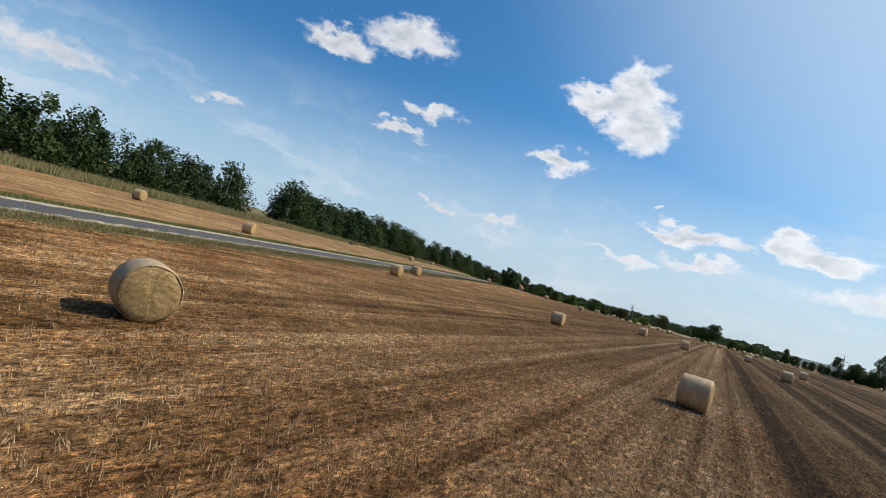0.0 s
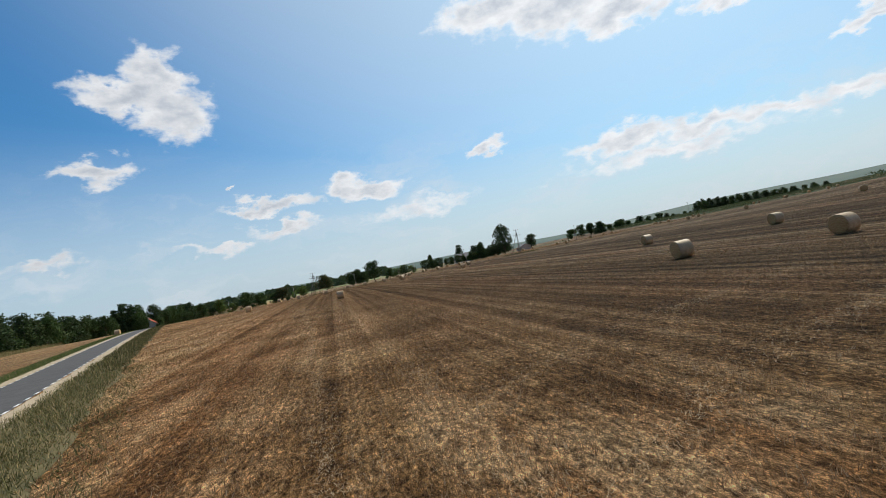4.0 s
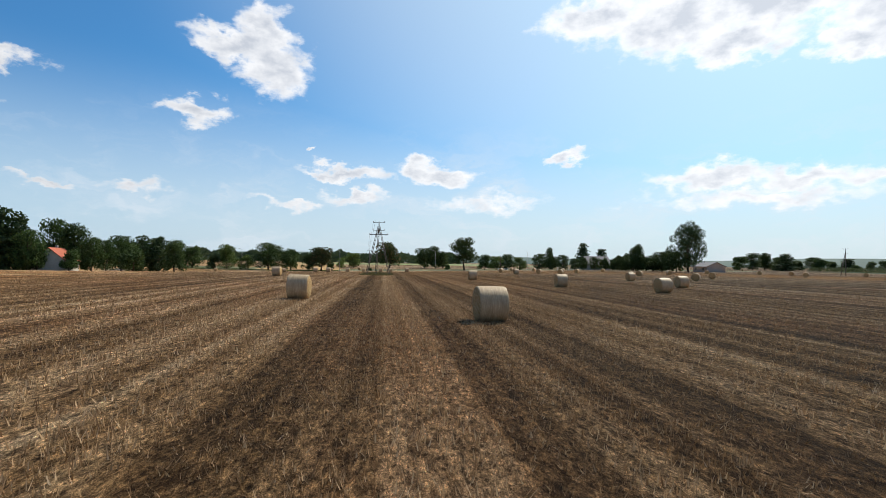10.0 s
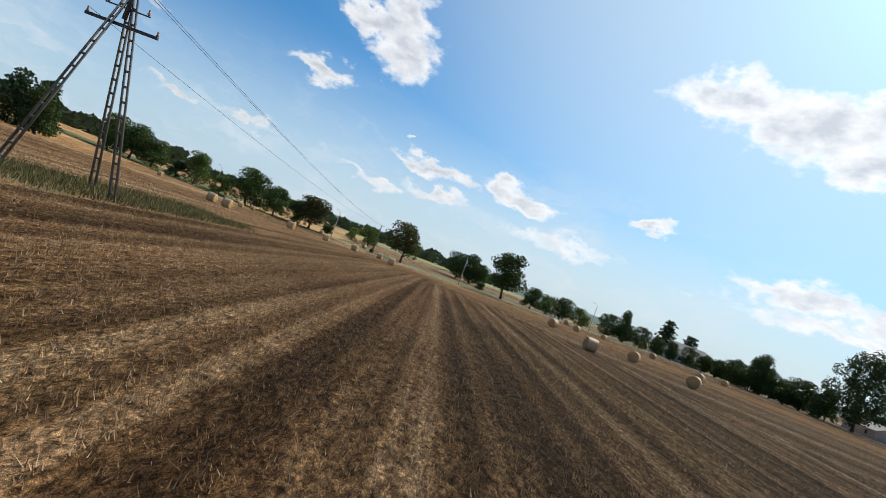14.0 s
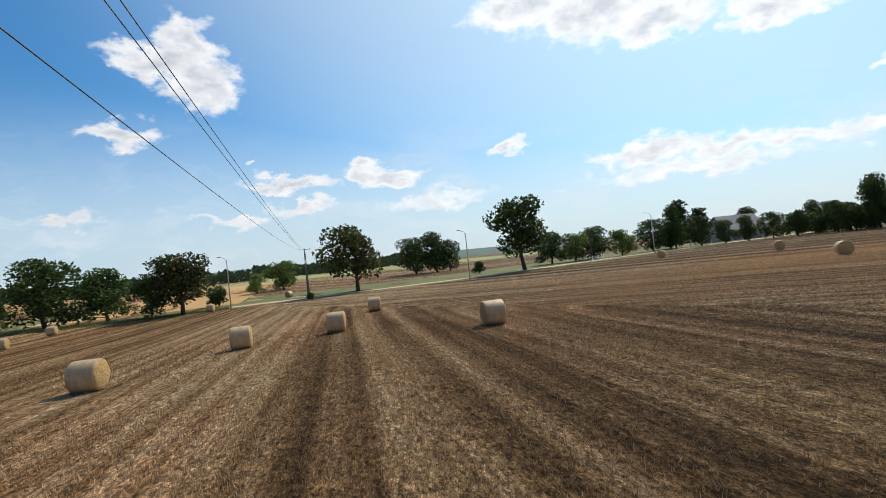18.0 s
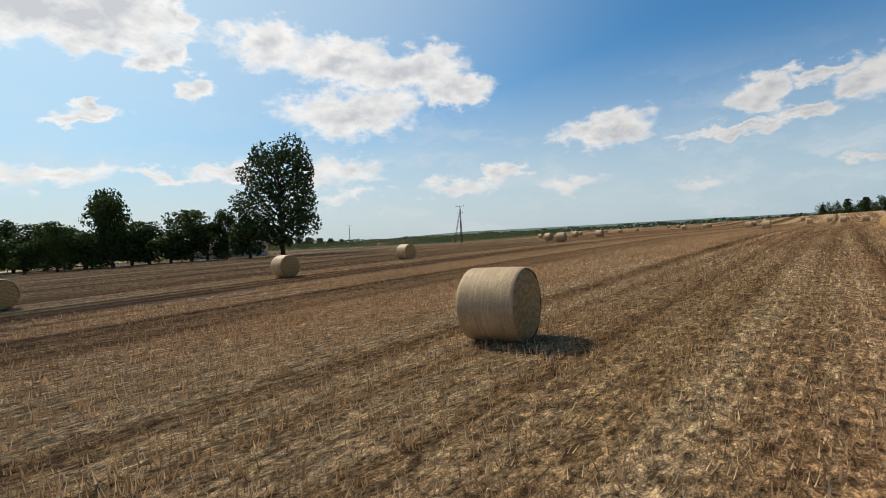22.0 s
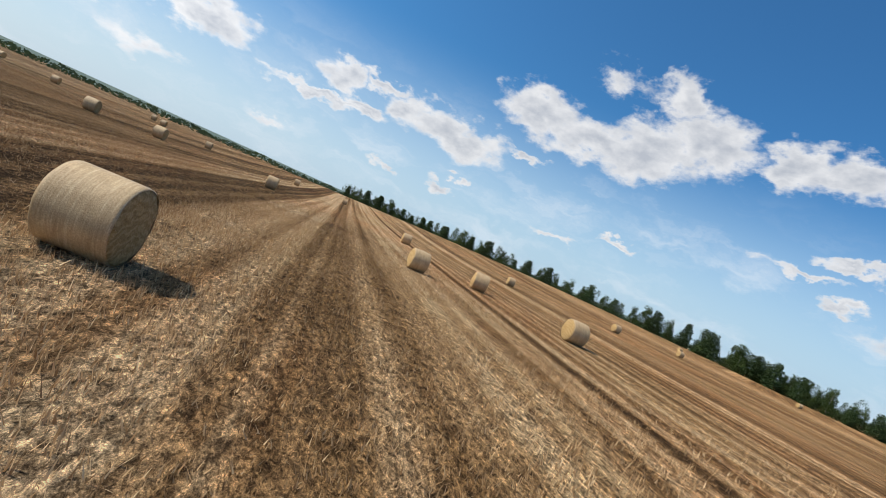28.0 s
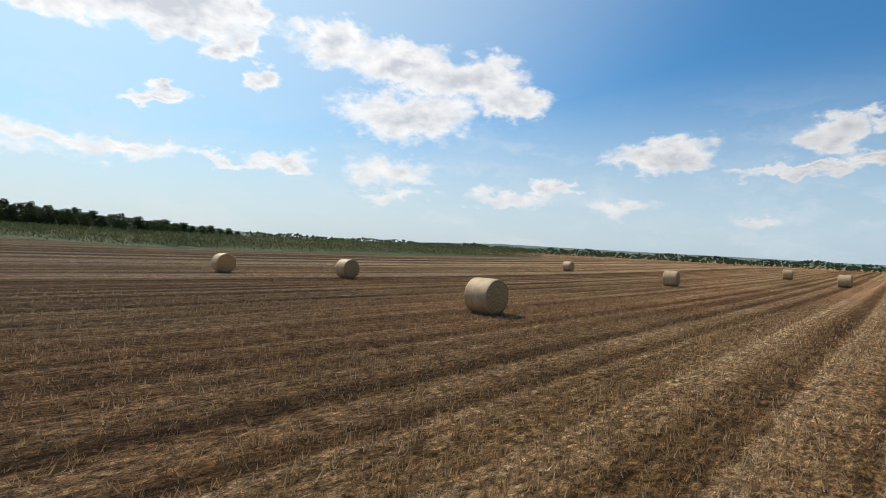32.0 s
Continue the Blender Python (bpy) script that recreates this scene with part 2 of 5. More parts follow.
    l.new(cmix.outputs["Result"], shone.inputs[0])
    l.new(lit.outputs[0], shone.inputs["Scale"])
    l.new(shone.outputs[0], mix.inputs["B"])
    l.new(mix.outputs["Result"], bg.inputs["Color"])
    bg.inputs["Strength"].default_value = 0.087


MID_AZ = 125.0
build_sky(world.node_tree)
sun = new("sun", bpy.data.lights.new("sun", "SUN"))
sun.data.energy, sun.data.angle, sun.data.color = 5.0, radians(0.53), (1.0, 0.90, 0.74)
sun.rotation_euler = (radians(90 - SUN_EL), 0, radians(180 - SUN_AZ))

# ---- plan ----
# the drilled rows run along the north side of the field, bend at its corner and come back along the east side
ROW_1, ROW_2, CORNER = radians(51.7), radians(183.9), Vector((226.0, 226.0))
ALONG_1, ALONG_2 = (Vector((math.sin(a), math.cos(a), 0)) for a in (ROW_1, ROW_2))
ACROSS_1, ACROSS_2 = (Vector((math.cos(a), -math.sin(a), 0)) for a in (ROW_1, ROW_2))


def row_coord(p):
    """How far places (n, 2) lie in from the edge, across the rows."""
    q = np.asarray(p) - np.array(CORNER)
    return np.minimum(q @ np.array(ACROSS_1)[:2], q @ np.array(ACROSS_2)[:2])


def row_frame(p):
    """The ways along and across the rows at places (n, 2)."""
    q = np.asarray(p) - np.array(CORNER)
    first = (q @ np.array(ACROSS_1)[:2] < q @ np.array(ACROSS_2)[:2])[:, None]
    return np.where(first, np.array(ALONG_1)[:2], np.array(ALONG_2)[:2]), np.where(first, np.array(ACROSS_1)[:2], np.array(ACROSS_2)[:2])


def row_vector(n, l):
    """Shader coordinates that follow the rows: x across them, y along them."""
    g = n.new("ShaderNodeNewGeometry")

    def dot(v, off=0.0):
        k = n.new("ShaderNodeVectorMath")
        k.operation = "DOT_PRODUCT"
        k.inputs[1].default_value = v
        l.new(g.outputs["Position"], k.inputs[0])
        s = n.new("ShaderNodeMath")
        s.operation = "SUBTRACT"
        l.new(k.outputs["Value"], s.inputs[0])
        s.inputs[1].default_value = off
        return s.outputs[0]

    def two(op, a, b, c=None):
        k = n.new("ShaderNodeMath")
        k.operation = op
        l.new(a, k.inputs[0])
        l.new(b, k.inputs[1])
        if c is not None:
            k.inputs[2].default_value = c
        return k.outputs[0]

    d1 = dot(ACROSS_1, ACROSS_1.to_2d().dot(CORNER))
    d2 = dot(ACROSS_2, ACROSS_2.to_2d().dot(CORNER))
    mix = n.new("ShaderNodeMix")
    l.new(two("LESS_THAN", d1, d2), mix.inputs[0])
    l.new(dot(ALONG_2), mix.inputs[2])
    l.new(dot(ALONG_1), mix.inputs[3])
    c = n.new("ShaderNodeCombineXYZ")
    l.new(two("SMOOTH_MIN", d1, d2, 9.0), c.inputs[0])
    l.new(mix.outputs[0], c.inputs[1])
    return c.outputs[0]


ROAD_A, ROAD_B = Vector((-1.2, 51.0)), Vector((168.1, 286.5))
RD = (ROAD_B - ROAD_A).normalized()
RN = Vector((RD.y, -RD.x))                     # to the east, the field's side


def noise1(x, s=0.0):
    return noise.noise(Vector((x, s, 7.3)))


# ---- materials ----
def material(name, rough=0.9, metal=0.0):
    mat = bpy.data.materials.new(name)
    mat.use_nodes = True
    b = mat.node_tree.nodes["Principled BSDF"]
    b.inputs["Roughness"].default_value, b.inputs["Metallic"].default_value = rough, metal
    b.inputs["Specular IOR Level"].default_value = 0.25
    return mat, mat.node_tree.nodes, mat.node_tree.links, b


def ramp(n, l, fac, stops):
    r = n.new("ShaderNodeValToRGB")
    while len(r.color_ramp.elements) < len(stops):
        r.color_ramp.elements.new(0.5)
    for e, (p, c) in zip(r.color_ramp.elements, stops):
        e.position, e.color = p, (*c, 1)
    l.new(fac, r.inputs[0])
    return r.outputs[0]


def coords(n, l, scale=(1, 1, 1), turn=0.0, space="world"):
    g = n.new("ShaderNodeNewGeometry") if space == "world" else n.new("ShaderNodeTexCoord")
    mp = n.new("ShaderNodeMapping")
    mp.vector_type = "POINT"
    rot = n.new("ShaderNodeVectorRotate")
    rot.rotation_type = "Z_AXIS"
    rot.inputs["Angle"].default_value = turn
    l.new(g.outputs["Position" if space == "world" else "Object"], rot.inputs["Vector"])
    l.new(rot.outputs[0], mp.inputs["Vector"])
    mp.inputs["Scale"].default_value = scale
    return mp.outputs[0]


def noisy(n, l, vec, scale, detail=4.0, rough=0.55, warp=0.0):
    t = n.new("ShaderNodeTexNoise")
    t.inputs["Scale"].default_value, t.inputs["Detail"].default_value = scale, detail
    t.inputs["Roughness"].default_value, t.inputs["Distortion"].default_value = rough, warp
    l.new(vec, t.inputs["Vector"])
    return t.outputs["Fac"]


def blend(n, l, fac, a, b, mode="MIX"):
    k = n.new("ShaderNodeMix")
    k.data_type, k.blend_type = "RGBA", mode
    for name, v in (("Factor", fac), ("A", a), ("B", b)):
        if isinstance(v, (int, float)):
            k.inputs[name].default_value = v
        elif isinstance(v, tuple):
            k.inputs[name].default_value = (*v, 1)
        else:
            l.new(v, k.inputs[name])
    return k.outputs["Result"]


def bumped(n, l, b, height, strength, dist):
    k = n.new("ShaderNodeBump")
    k.inputs["Strength"].default_value, k.inputs["Distance"].default_value = strength, dist
    l.new(height, k.inputs["Height"])
    l.new(k.outputs[0], b.inputs["Normal"])


def simple(name, dark, light, scale=6.0, rough=0.85, metal=0.0, bump=0.3, space="object", stretch=(1, 1, 1), depth=0.01):
    mat, n, l, b = material(name, rough, metal)
    v = coords(n, l, stretch, 0.0, space)
    f = noisy(n, l, v, scale, 6.0)
    g = noisy(n, l, v, scale * 0.15, 3.0)
    col = ramp(n, l, f, [(0.3, dark), (0.7, light)])
    l.new(blend(n, l, 0.35, col, ramp(n, l, g, [(0.35, dark), (0.65, light)])), b.inputs["Base Color"])
    if bump:
        bumped(n, l, b, f, bump, depth)
    return mat


def passes_north():
    """What the combine left along the north side: distance across the rows, and how much pale straw lies there."""
    return [
        (-24, 0.5), (-22.5, 0.3), (-21, 0.66), (-18.5, 0.72), (-17.9, 0.4), (-17.2, 0.76), (-15.7, 0.72), (-15.3, 0.4),
        (-14.8, 0.76), (-11.7, 0.78), (-11.1, 0.14), (-10, 0.24), (-9.5, 0.52), (-8.2, 0.72), (-7.7, 0.14), (-7.2, 0.2),
        (-6.7, 0.56), (-5.8, 0.5), (-5.3, 0.12), (-4.3, 0.2), (-3.8, 0.5), (-2.6, 0.46), (-2.1, 0.84), (-1.5, 0.32),
        (-0.3, 0.36), (1.5, 0.44), (1.95, 0.84), (2.4, 0.12), (3.5, 0.2), (4.2, 0.46), (6.2, 0.26), (9, 0.42),
    ]


def passes_east():
    """The same along the east side."""
    return [
        (-74, 0.5), (-72, 0.38), (-70.4, 0.58), (-69.6, 0.32), (-66.8, 0.74),
        (-60.5, 0.27), (-57, 0.58), (-54, 0.56), (-53, 0.18), (-47, 0.56),
        (-46.4, 0.22), (-43.4, 0.3), (-42.6, 0.76), (-39.9, 0.8), (-39.4, 0.16), (-36.3, 0.18), (-35.5, 0.86), (-32.4, 0.92),
        (-31.7, 0.28), (-30.6, 0.52), (-29.2, 0.46), (-28.2, 0.86), (-24.2, 0.82), (-23.4, 0.25), (-22.7, 0.82), (-19, 0.5), (-16, 0.72), (-13.6, 0.4), (-11.5, 0.84), (-9.5, 0.82), (-8.9, 0.26), (-4, 0.5),
    ]


def straw_share(p):
    """How much pale straw lies at places (n, 2), without the wander of the passes."""
    q = np.asarray(p) - np.array(CORNER)
    d1, d2 = q @ np.array(ACROSS_1)[:2], q @ np.array(ACROSS_2)[:2]
    f = np.clip((162.0 - np.asarray(p)[:, 1]) / 46.0, 0, 1)
    swung = d2 - 4.4 * f * f * (3 - 2 * f)
    north, east = np.array(passes_north()), np.array(passes_east())
    a = np.interp((d1 + 24.0) % 40.0 - 24.0, north[:, 0], north[:, 1])
    b = np.interp((swung + 74.0) % 80.0 - 74.0, east[:, 0], east[:, 1])
    return np.where(d1 > swung, b, a)


def straw_cover(n, l):
    """Shader coordinates along the rows, and how much pale straw covers the earth (0 bare and dark, 1 pale)."""
    g = n.new("ShaderNodeNewGeometry")

    def m(op, a, b=None, c=None):
        k = n.new("ShaderNodeMath")
        k.operation = op
        for i, v in enumerate((a, b, c)):
            if isinstance(v, (int, float)):
                k.inputs[i].default_value = v
            elif v is not None:
                l.new(v, k.inputs[i])
        return k.outputs[0]

    def away(normal, origin):
        k = n.new("ShaderNodeVectorMath")
        k.operation = "DOT_PRODUCT"
        k.inputs[1].default_value = (normal[0], normal[1], 0)
        l.new(g.outputs["Position"], k.inputs[0])
        return m("SUBTRACT", k.outputs["Value"], normal[0] * origin[0] + normal[1] * origin[1])

    def span(v, a, b, lo=0.0, hi=1.0):
        k = n.new("ShaderNodeMapRange")
        k.inputs["From Min"].default_value, k.inputs["From Max"].default_value = a, b
        k.inputs["To Min"].default_value, k.inputs["To Max"].default_value = lo, hi
        l.new(v, k.inputs["Value"])
        return k.outputs[0]

    rows = row_vector(n, l)

    def vec(sx, sy):
        k = n.new("ShaderNodeVectorMath")
        k.operation = "MULTIPLY"
        k.inputs[1].default_value = (sx, sy, 1)
        l.new(rows, k.inputs[0])
        return k.outputs[0]

    d1, d2 = away(ACROSS_1, CORNER), away(ACROSS_2, CORNER)
    east = m("GREATER_THAN", d1, d2)
    # south of the middle the eastern passes swing aside
    sepw = n.new("ShaderNodeSeparateXYZ")
    l.new(g.outputs["Position"], sepw.inputs[0])
    swing = n.new("ShaderNodeMapRange")
    swing.interpolation_type = "SMOOTHSTEP"
    swing.inputs["From Min"].default_value, swing.inputs["From Max"].default_value, swing.inputs["To Max"].default_value = 162.0, 116.0, 4.4
    l.new(sepw.outputs[1], swing.inputs["Value"])
    d2 = m("SUBTRACT", d2, swing.outputs[0])
    # the passes wander a little and their edges are frayed
    stray = m("MULTIPLY_ADD", noisy(n, l, vec(0.05, 0.03), 1.0, 2.0), 0.8, -0.4)
    fray = m("MULTIPLY_ADD", noisy(n, l, vec(1.6, 1.1), 1.0, 4.0, 0.7), 0.7, -0.35)
    shift = m("ADD", stray, fray)
    cover = []
    for d, lo, hi, stops in ((d1, -24.0, 16.0, passes_north()), (d2, -74.0, 6.0, passes_east())):
        v = span(m("WRAP", m("ADD", d, shift), hi, lo), lo, hi)
        cover.append(ramp(n, l, v, [((p - lo) / (hi - lo), (c, c, c)) for p, c in stops]))
    body = blend(n, l, east, cover[0], cover[1])
    sep = n.new("ShaderNodeSeparateColor")
    l.new(body, sep.inputs[0])
    tone = sep.outputs[0]
    # ruts and lines of straw within a pass, and patches that cross the rows
    rut = noisy(n, l, vec(1.5, 0.010), 1.0, 2.0, 0.6)
    line = noisy(n, l, vec(0.45, 0.004), 1.0, 1.0, 0.5)
    patch = noisy(n, l, vec(0.30, 0.10), 1.0, 5.0, 0.65)
    # north side painted darker than the east, as stubble looks against the sun
    tone = m("MULTIPLY", tone, m("MULTIPLY_ADD", east, 0.12, 0.88))
    tone = m("ADD", tone, m("MULTIPLY_ADD", rut, 1.4, -0.7))
    comb = m("SINE", m("MULTIPLY_ADD", rut, 5.0, m("MULTIPLY", m("MINIMUM", d1, d2), 2 * math.pi / 1.25)))
    tone = m("MULTIPLY_ADD", comb, 0.15, tone)
    tone = m("ADD", tone, m("MULTIPLY_ADD", line, 0.5, -0.25))
    tone = m("ADD", tone, m("MULTIPLY_ADD", patch, 0.9, -0.45))
    # deeper in, the tone is lowered for the shaded side of backlit stubble
    tone = m("SUBTRACT", tone, m("MULTIPLY", span(m("MINIMUM", d1, d2), 6.0, 22.0), 0.08))
    # the tone gets paler towards the corner
    tone = m("ADD", tone, span(sepw.outputs[1], 178.0, 210.0, 0.0, 0.13))
    # the headland by the road is paler and patchier
    land = span(away(RN, ROAD_A), 30.0, 12.0)
    tone = m("ADD", m("MULTIPLY", tone, m("MULTIPLY_ADD", land, -0.35, 1.0)), m("MULTIPLY", land, 0.32))
    heap = noisy(n, l, vec(0.30, 0.24), 1.0, 6.0, 0.7)
    tone = m("ADD", tone, m("MULTIPLY", land, m("MULTIPLY_ADD", heap, 2.4, -1.14)))
    return rows, vec, m, tone, land


def stubble_material(name, gain=1.0, gold=0.0):
    """Rows of cut straw: the passes of the combine, thin drilled rows, chaff and earth."""
    mat, n, l, b = material(name, 0.95)
    rows, vec, m, tone, land = straw_cover(n, l)
    g = gain
    c = ramp(n, l, tone, [(p, (r * g, gr * g, bl * g)) for p, r, gr, bl in ((0.0, 0.092, 0.053, 0.023), (0.25, 0.182, 0.106, 0.047), (0.5, 0.312, 0.190, 0.092), (0.75, 0.475, 0.316, 0.176), (1.0, 0.62, 0.456, 0.284))])
    # drilled rows 15 cm apart, broken along their length
    sep = n.new("ShaderNodeSeparateXYZ")
    l.new(rows, sep.inputs[0])
    wob = noisy(n, l, vec(0.9, 0.8), 1.0, 3.0, 0.6)
    drill = m("SINE", m("MULTIPLY_ADD", sep.outputs[0], 2 * math.pi / 0.15, m("MULTIPLY", wob, 9.0)))
    # the dark ends of these mottles also paint the shade between stalks and tufts
    clump = noisy(n, l, vec(10.0, 5.0), 1.0, 5.0, 0.75)
    tuft = m("MULTIPLY_ADD", drill, 0.03, clump)
    c = blend(n, l, 0.85, c, ramp(n, l, tuft, [(0.34, (0.24, 0.22, 0.20)), (0.49, (0.86, 0.86, 0.86)), (0.66, (1.75, 1.74, 1.70))]), "MULTIPLY")
    chaff = noisy(n, l, vec(20.0, 9.0), 1.0, 6.0, 0.8, 0.8)
    c = blend(n, l, 0.9, c, ramp(n, l, chaff, [(0.40, (0.24, 0.22, 0.20)), (0.51, (0.88, 0.88, 0.88)), (0.63, (1.7, 1.68, 1.62))]), "MULTIPLY")
    bits = noisy(n, l, vec(44.0, 36.0), 1.0, 3.0, 0.7, 1.5)
    c = blend(n, l, 0.8, c, ramp(n, l, bits, [(0.38, (0.45, 0.42, 0.39)), (0.52, (0.98, 0.98, 0.98)), (0.63, (1.75, 1.72, 1.68))]), "MULTIPLY")
    clod = noisy(n, l, vec(5.0, 2.4), 1.0, 4.0, 0.7, 0.6)
    c = blend(n, l, 0.9, c, ramp(n, l, clod, [(0.38, (0.42, 0.39, 0.36)), (0.5, (1.0, 1.0, 1.0)), (0.62, (1.5, 1.5, 1.48))]), "MULTIPLY")
    # rusty and greenish stretches
    hue = noisy(n, l, vec(0.14, 0.03), 1.0, 5.0, 0.65)
    c = blend(n, l, 0.9, c, ramp(n, l, hue, [(0.34, (0.99, 0.98, 0.88)), (0.48, (1.0, 1.0, 1.0)), (0.62, (1.12, 0.97, 0.89))]), "MULTIPLY")
    c = blend(n, l, m("MULTIPLY", land, 0.9), c, blend(n, l, 1.0, c, (1.24, 1.12, 0.93), "MULTIPLY"))
    weed = noisy(n, l, vec(0.5, 0.22), 1.0, 6.0, 0.7)
    c = blend(n, l, ramp(n, l, weed, [(0.62, (0, 0, 0)), (0.74, (0.3, 0.3, 0.3))]), c, (0.085, 0.095, 0.032))
    if gold:
        c = blend(n, l, gold, c, (0.42, 0.31, 0.18))
    l.new(c, b.inputs["Base Color"])
    b.inputs["Diffuse Roughness"].default_value = 1.0
    b.inputs["Specular IOR Level"].default_value = 0.06
    bumped(n, l, b, m("ADD", m("MULTIPLY", tuft, 0.5), m("ADD", m("ADD", chaff, clod), m("MULTIPLY", bits, 0.4))), 1.0, 0.13)
    return mat


STUBBLE = stubble_material("stubble_field")
STUBBLE_GOLD = stubble_material("stubble_gold", 0.9, 0.3)


def straw_material():
    mat, n, l, b = material("cut_straw", 0.8)
    b.inputs["Specular IOR Level"].default_value = 0.2
    rows, vec, m, tone, land = straw_cover(n, l)
    g = n.new("ShaderNodeNewGeometry")
    c = ramp(n, l, g.outputs["Random Per Island"], [(0.0, (0.21, 0.118, 0.055)), (0.4, (0.36, 0.225, 0.115)), (0.8, (0.52, 0.355, 0.20)), (1.0, (0.66, 0.50, 0.315))])
    c = blend(n, l, 0.9, c, ramp(n, l, tone, [(0.0, (0.55, 0.49, 0.42)), (0.5, (0.85, 0.83, 0.80)), (1.0, (1.2, 1.21, 1.22))]), "MULTIPLY")
    l.new(c, b.inputs["Base Color"])
    tr = n.new("ShaderNodeBsdfTranslucent")
    l.new(c, tr.inputs["Color"])
    ms = n.new("ShaderNodeMixShader")
    ms.inputs[0].default_value = 0.2
    l.new(b.outputs[0], ms.inputs[1])
    l.new(tr.outputs[0], ms.inputs[2])
    l.new(ms.outputs[0], n["Material Output"].inputs["Surface"])
    return mat


def leaf_material(name, dark, light, dry=None):
    mat, n, l, b = material(name, 0.75)
    b.inputs["Specular IOR Level"].default_value = 0.2
    g = n.new("ShaderNodeNewGeometry")
    o = n.new("ShaderNodeObjectInfo")
    stops = [(0.0, dark), (0.75, light)]
    if dry:
        stops.append((0.97, dry))
    c = ramp(n, l, g.outputs["Random Per Island"], stops)
    v = n.new("ShaderNodeHueSaturation")
    mr = n.new("ShaderNodeMapRange")
    mr.inputs["To Min"].default_value, mr.inputs["To Max"].default_value = 0.75, 1.2
    l.new(o.outputs["Random"], mr.inputs["Value"])
    l.new(mr.outputs[0], v.inputs["Value"])
    l.new(c, v.inputs["Color"])
    l.new(v.outputs[0], b.inputs["Base Color"])
    tr = n.new("ShaderNodeBsdfTranslucent")
    l.new(v.outputs[0], tr.inputs["Color"])
    ms = n.new("ShaderNodeMixShader")
    ms.inputs[0].default_value = 0.25
    l.new(b.outputs[0], ms.inputs[1])
    l.new(tr.outputs[0], ms.inputs[2])
    l.new(ms.outputs[0], n["Material Output"].inputs["Surface"])
    return mat


LEAF_BIRCH = leaf_material("birch_leaves", (0.020, 0.036, 0.011), (0.058, 0.088, 0.025))
LEAF_OAK = leaf_material("broad_leaves", (0.022, 0.042, 0.012), (0.06, 0.10, 0.026))
LEAF_PINE = leaf_material("pine_needles", (0.018, 0.035, 0.014), (0.045, 0.075, 0.026))
LEAF_LIGHT = leaf_material("light_leaves", (0.06, 0.10, 0.02), (0.14, 0.20, 0.045))
LEAF_CHESTNUT = leaf_material("browning_leaves", (0.022, 0.042, 0.014), (0.06, 0.085, 0.028), (0.16, 0.085, 0.03))
GRASS = leaf_material("verge_grass_blades", (0.045, 0.054, 0.018), (0.14, 0.125, 0.048), (0.33, 0.25, 0.12))
GREEN_GRASS = leaf_material("green_grass_blades", (0.045, 0.075, 0.018), (0.12, 0.155, 0.045), (0.26, 0.23, 0.10))
REED = leaf_material("tall_dry_grass", (0.13, 0.14, 0.05), (0.30, 0.25, 0.12), (0.36, 0.27, 0.15))
STRAW = straw_material()
BARK = simple("bark", (0.035, 0.028, 0.02), (0.12, 0.095, 0.07), 5.0, 0.95, 0, 0.8, "object", (3, 3, 0.6), 0.03)
BIRCH_BARK = simple("birch_bark", (0.10, 0.09, 0.08), (0.62, 0.60, 0.56), 3.0, 0.8, 0, 0.4, "object", (1, 1, 5), 0.01)
ASPHALT = simple("asphalt", (0.055, 0.053, 0.053), (0.10, 0.096, 0.093), 9.0, 0.85, 0, 0.3, "world", (1, 1, 1), 0.004)
PAINT = simple("road_paint", (0.6, 0.6, 0.58), (0.82, 0.82, 0.8), 8.0, 0.6, 0, 0.1, "world")
GRAVEL = simple("pale_gravel_shoulder", (0.29, 0.225, 0.145), (0.54, 0.44, 0.31), 14.0, 0.95, 0, 0.7, "world", (1, 1, 1), 0.02)
SOIL_GRASS = simple("verge_ground", (0.070, 0.066, 0.026), (0.22, 0.165, 0.078), 1.6, 0.95, 0, 0.8, "world", (1, 1, 1), 0.06)
SOIL_GREEN = simple("green_verge_ground", (0.050, 0.065, 0.020), (0.15, 0.15, 0.058), 1.6, 0.95, 0, 0.8, "world", (1, 1, 1), 0.06)
CONCRETE = simple("pole_concrete", (0.24, 0.23, 0.22), (0.42, 0.41, 0.39), 4.0, 0.9)
WOOD_DARK = simple("tarred_pole_wood", (0.05, 0.04, 0.03), (0.14, 0.11, 0.09), 3.0, 0.9, 0, 0.5, "object", (4, 4, 0.5))
STEEL = simple("galvanised_steel", (0.28, 0.29, 0.3), (0.45, 0.46, 0.47), 5.0, 0.5, 0.8, 0.1)
WIRE = simple("wire", (0.04, 0.04, 0.045), (0.08, 0.08, 0.085), 3.0, 0.6, 0.5, 0)
CERAMIC = simple("insulator_ceramic", (0.16, 0.09, 0.06), (0.3, 0.2, 0.15), 3.0, 0.25, 0, 0)


# ---- building helpers ----
def mesh_from(name, verts, faces, mats, smooth=True, index=None):
    me = bpy.data.meshes.new(name)
    me.from_pydata(verts, [], faces)
    for mt in mats:
        me.materials.append(mt)
    if index is not None:
        me.polygons.foreach_set("material_index", index)
    me.polygons.foreach_set("use_smooth", [smooth] * len(me.polygons))
    me.update()
    return me


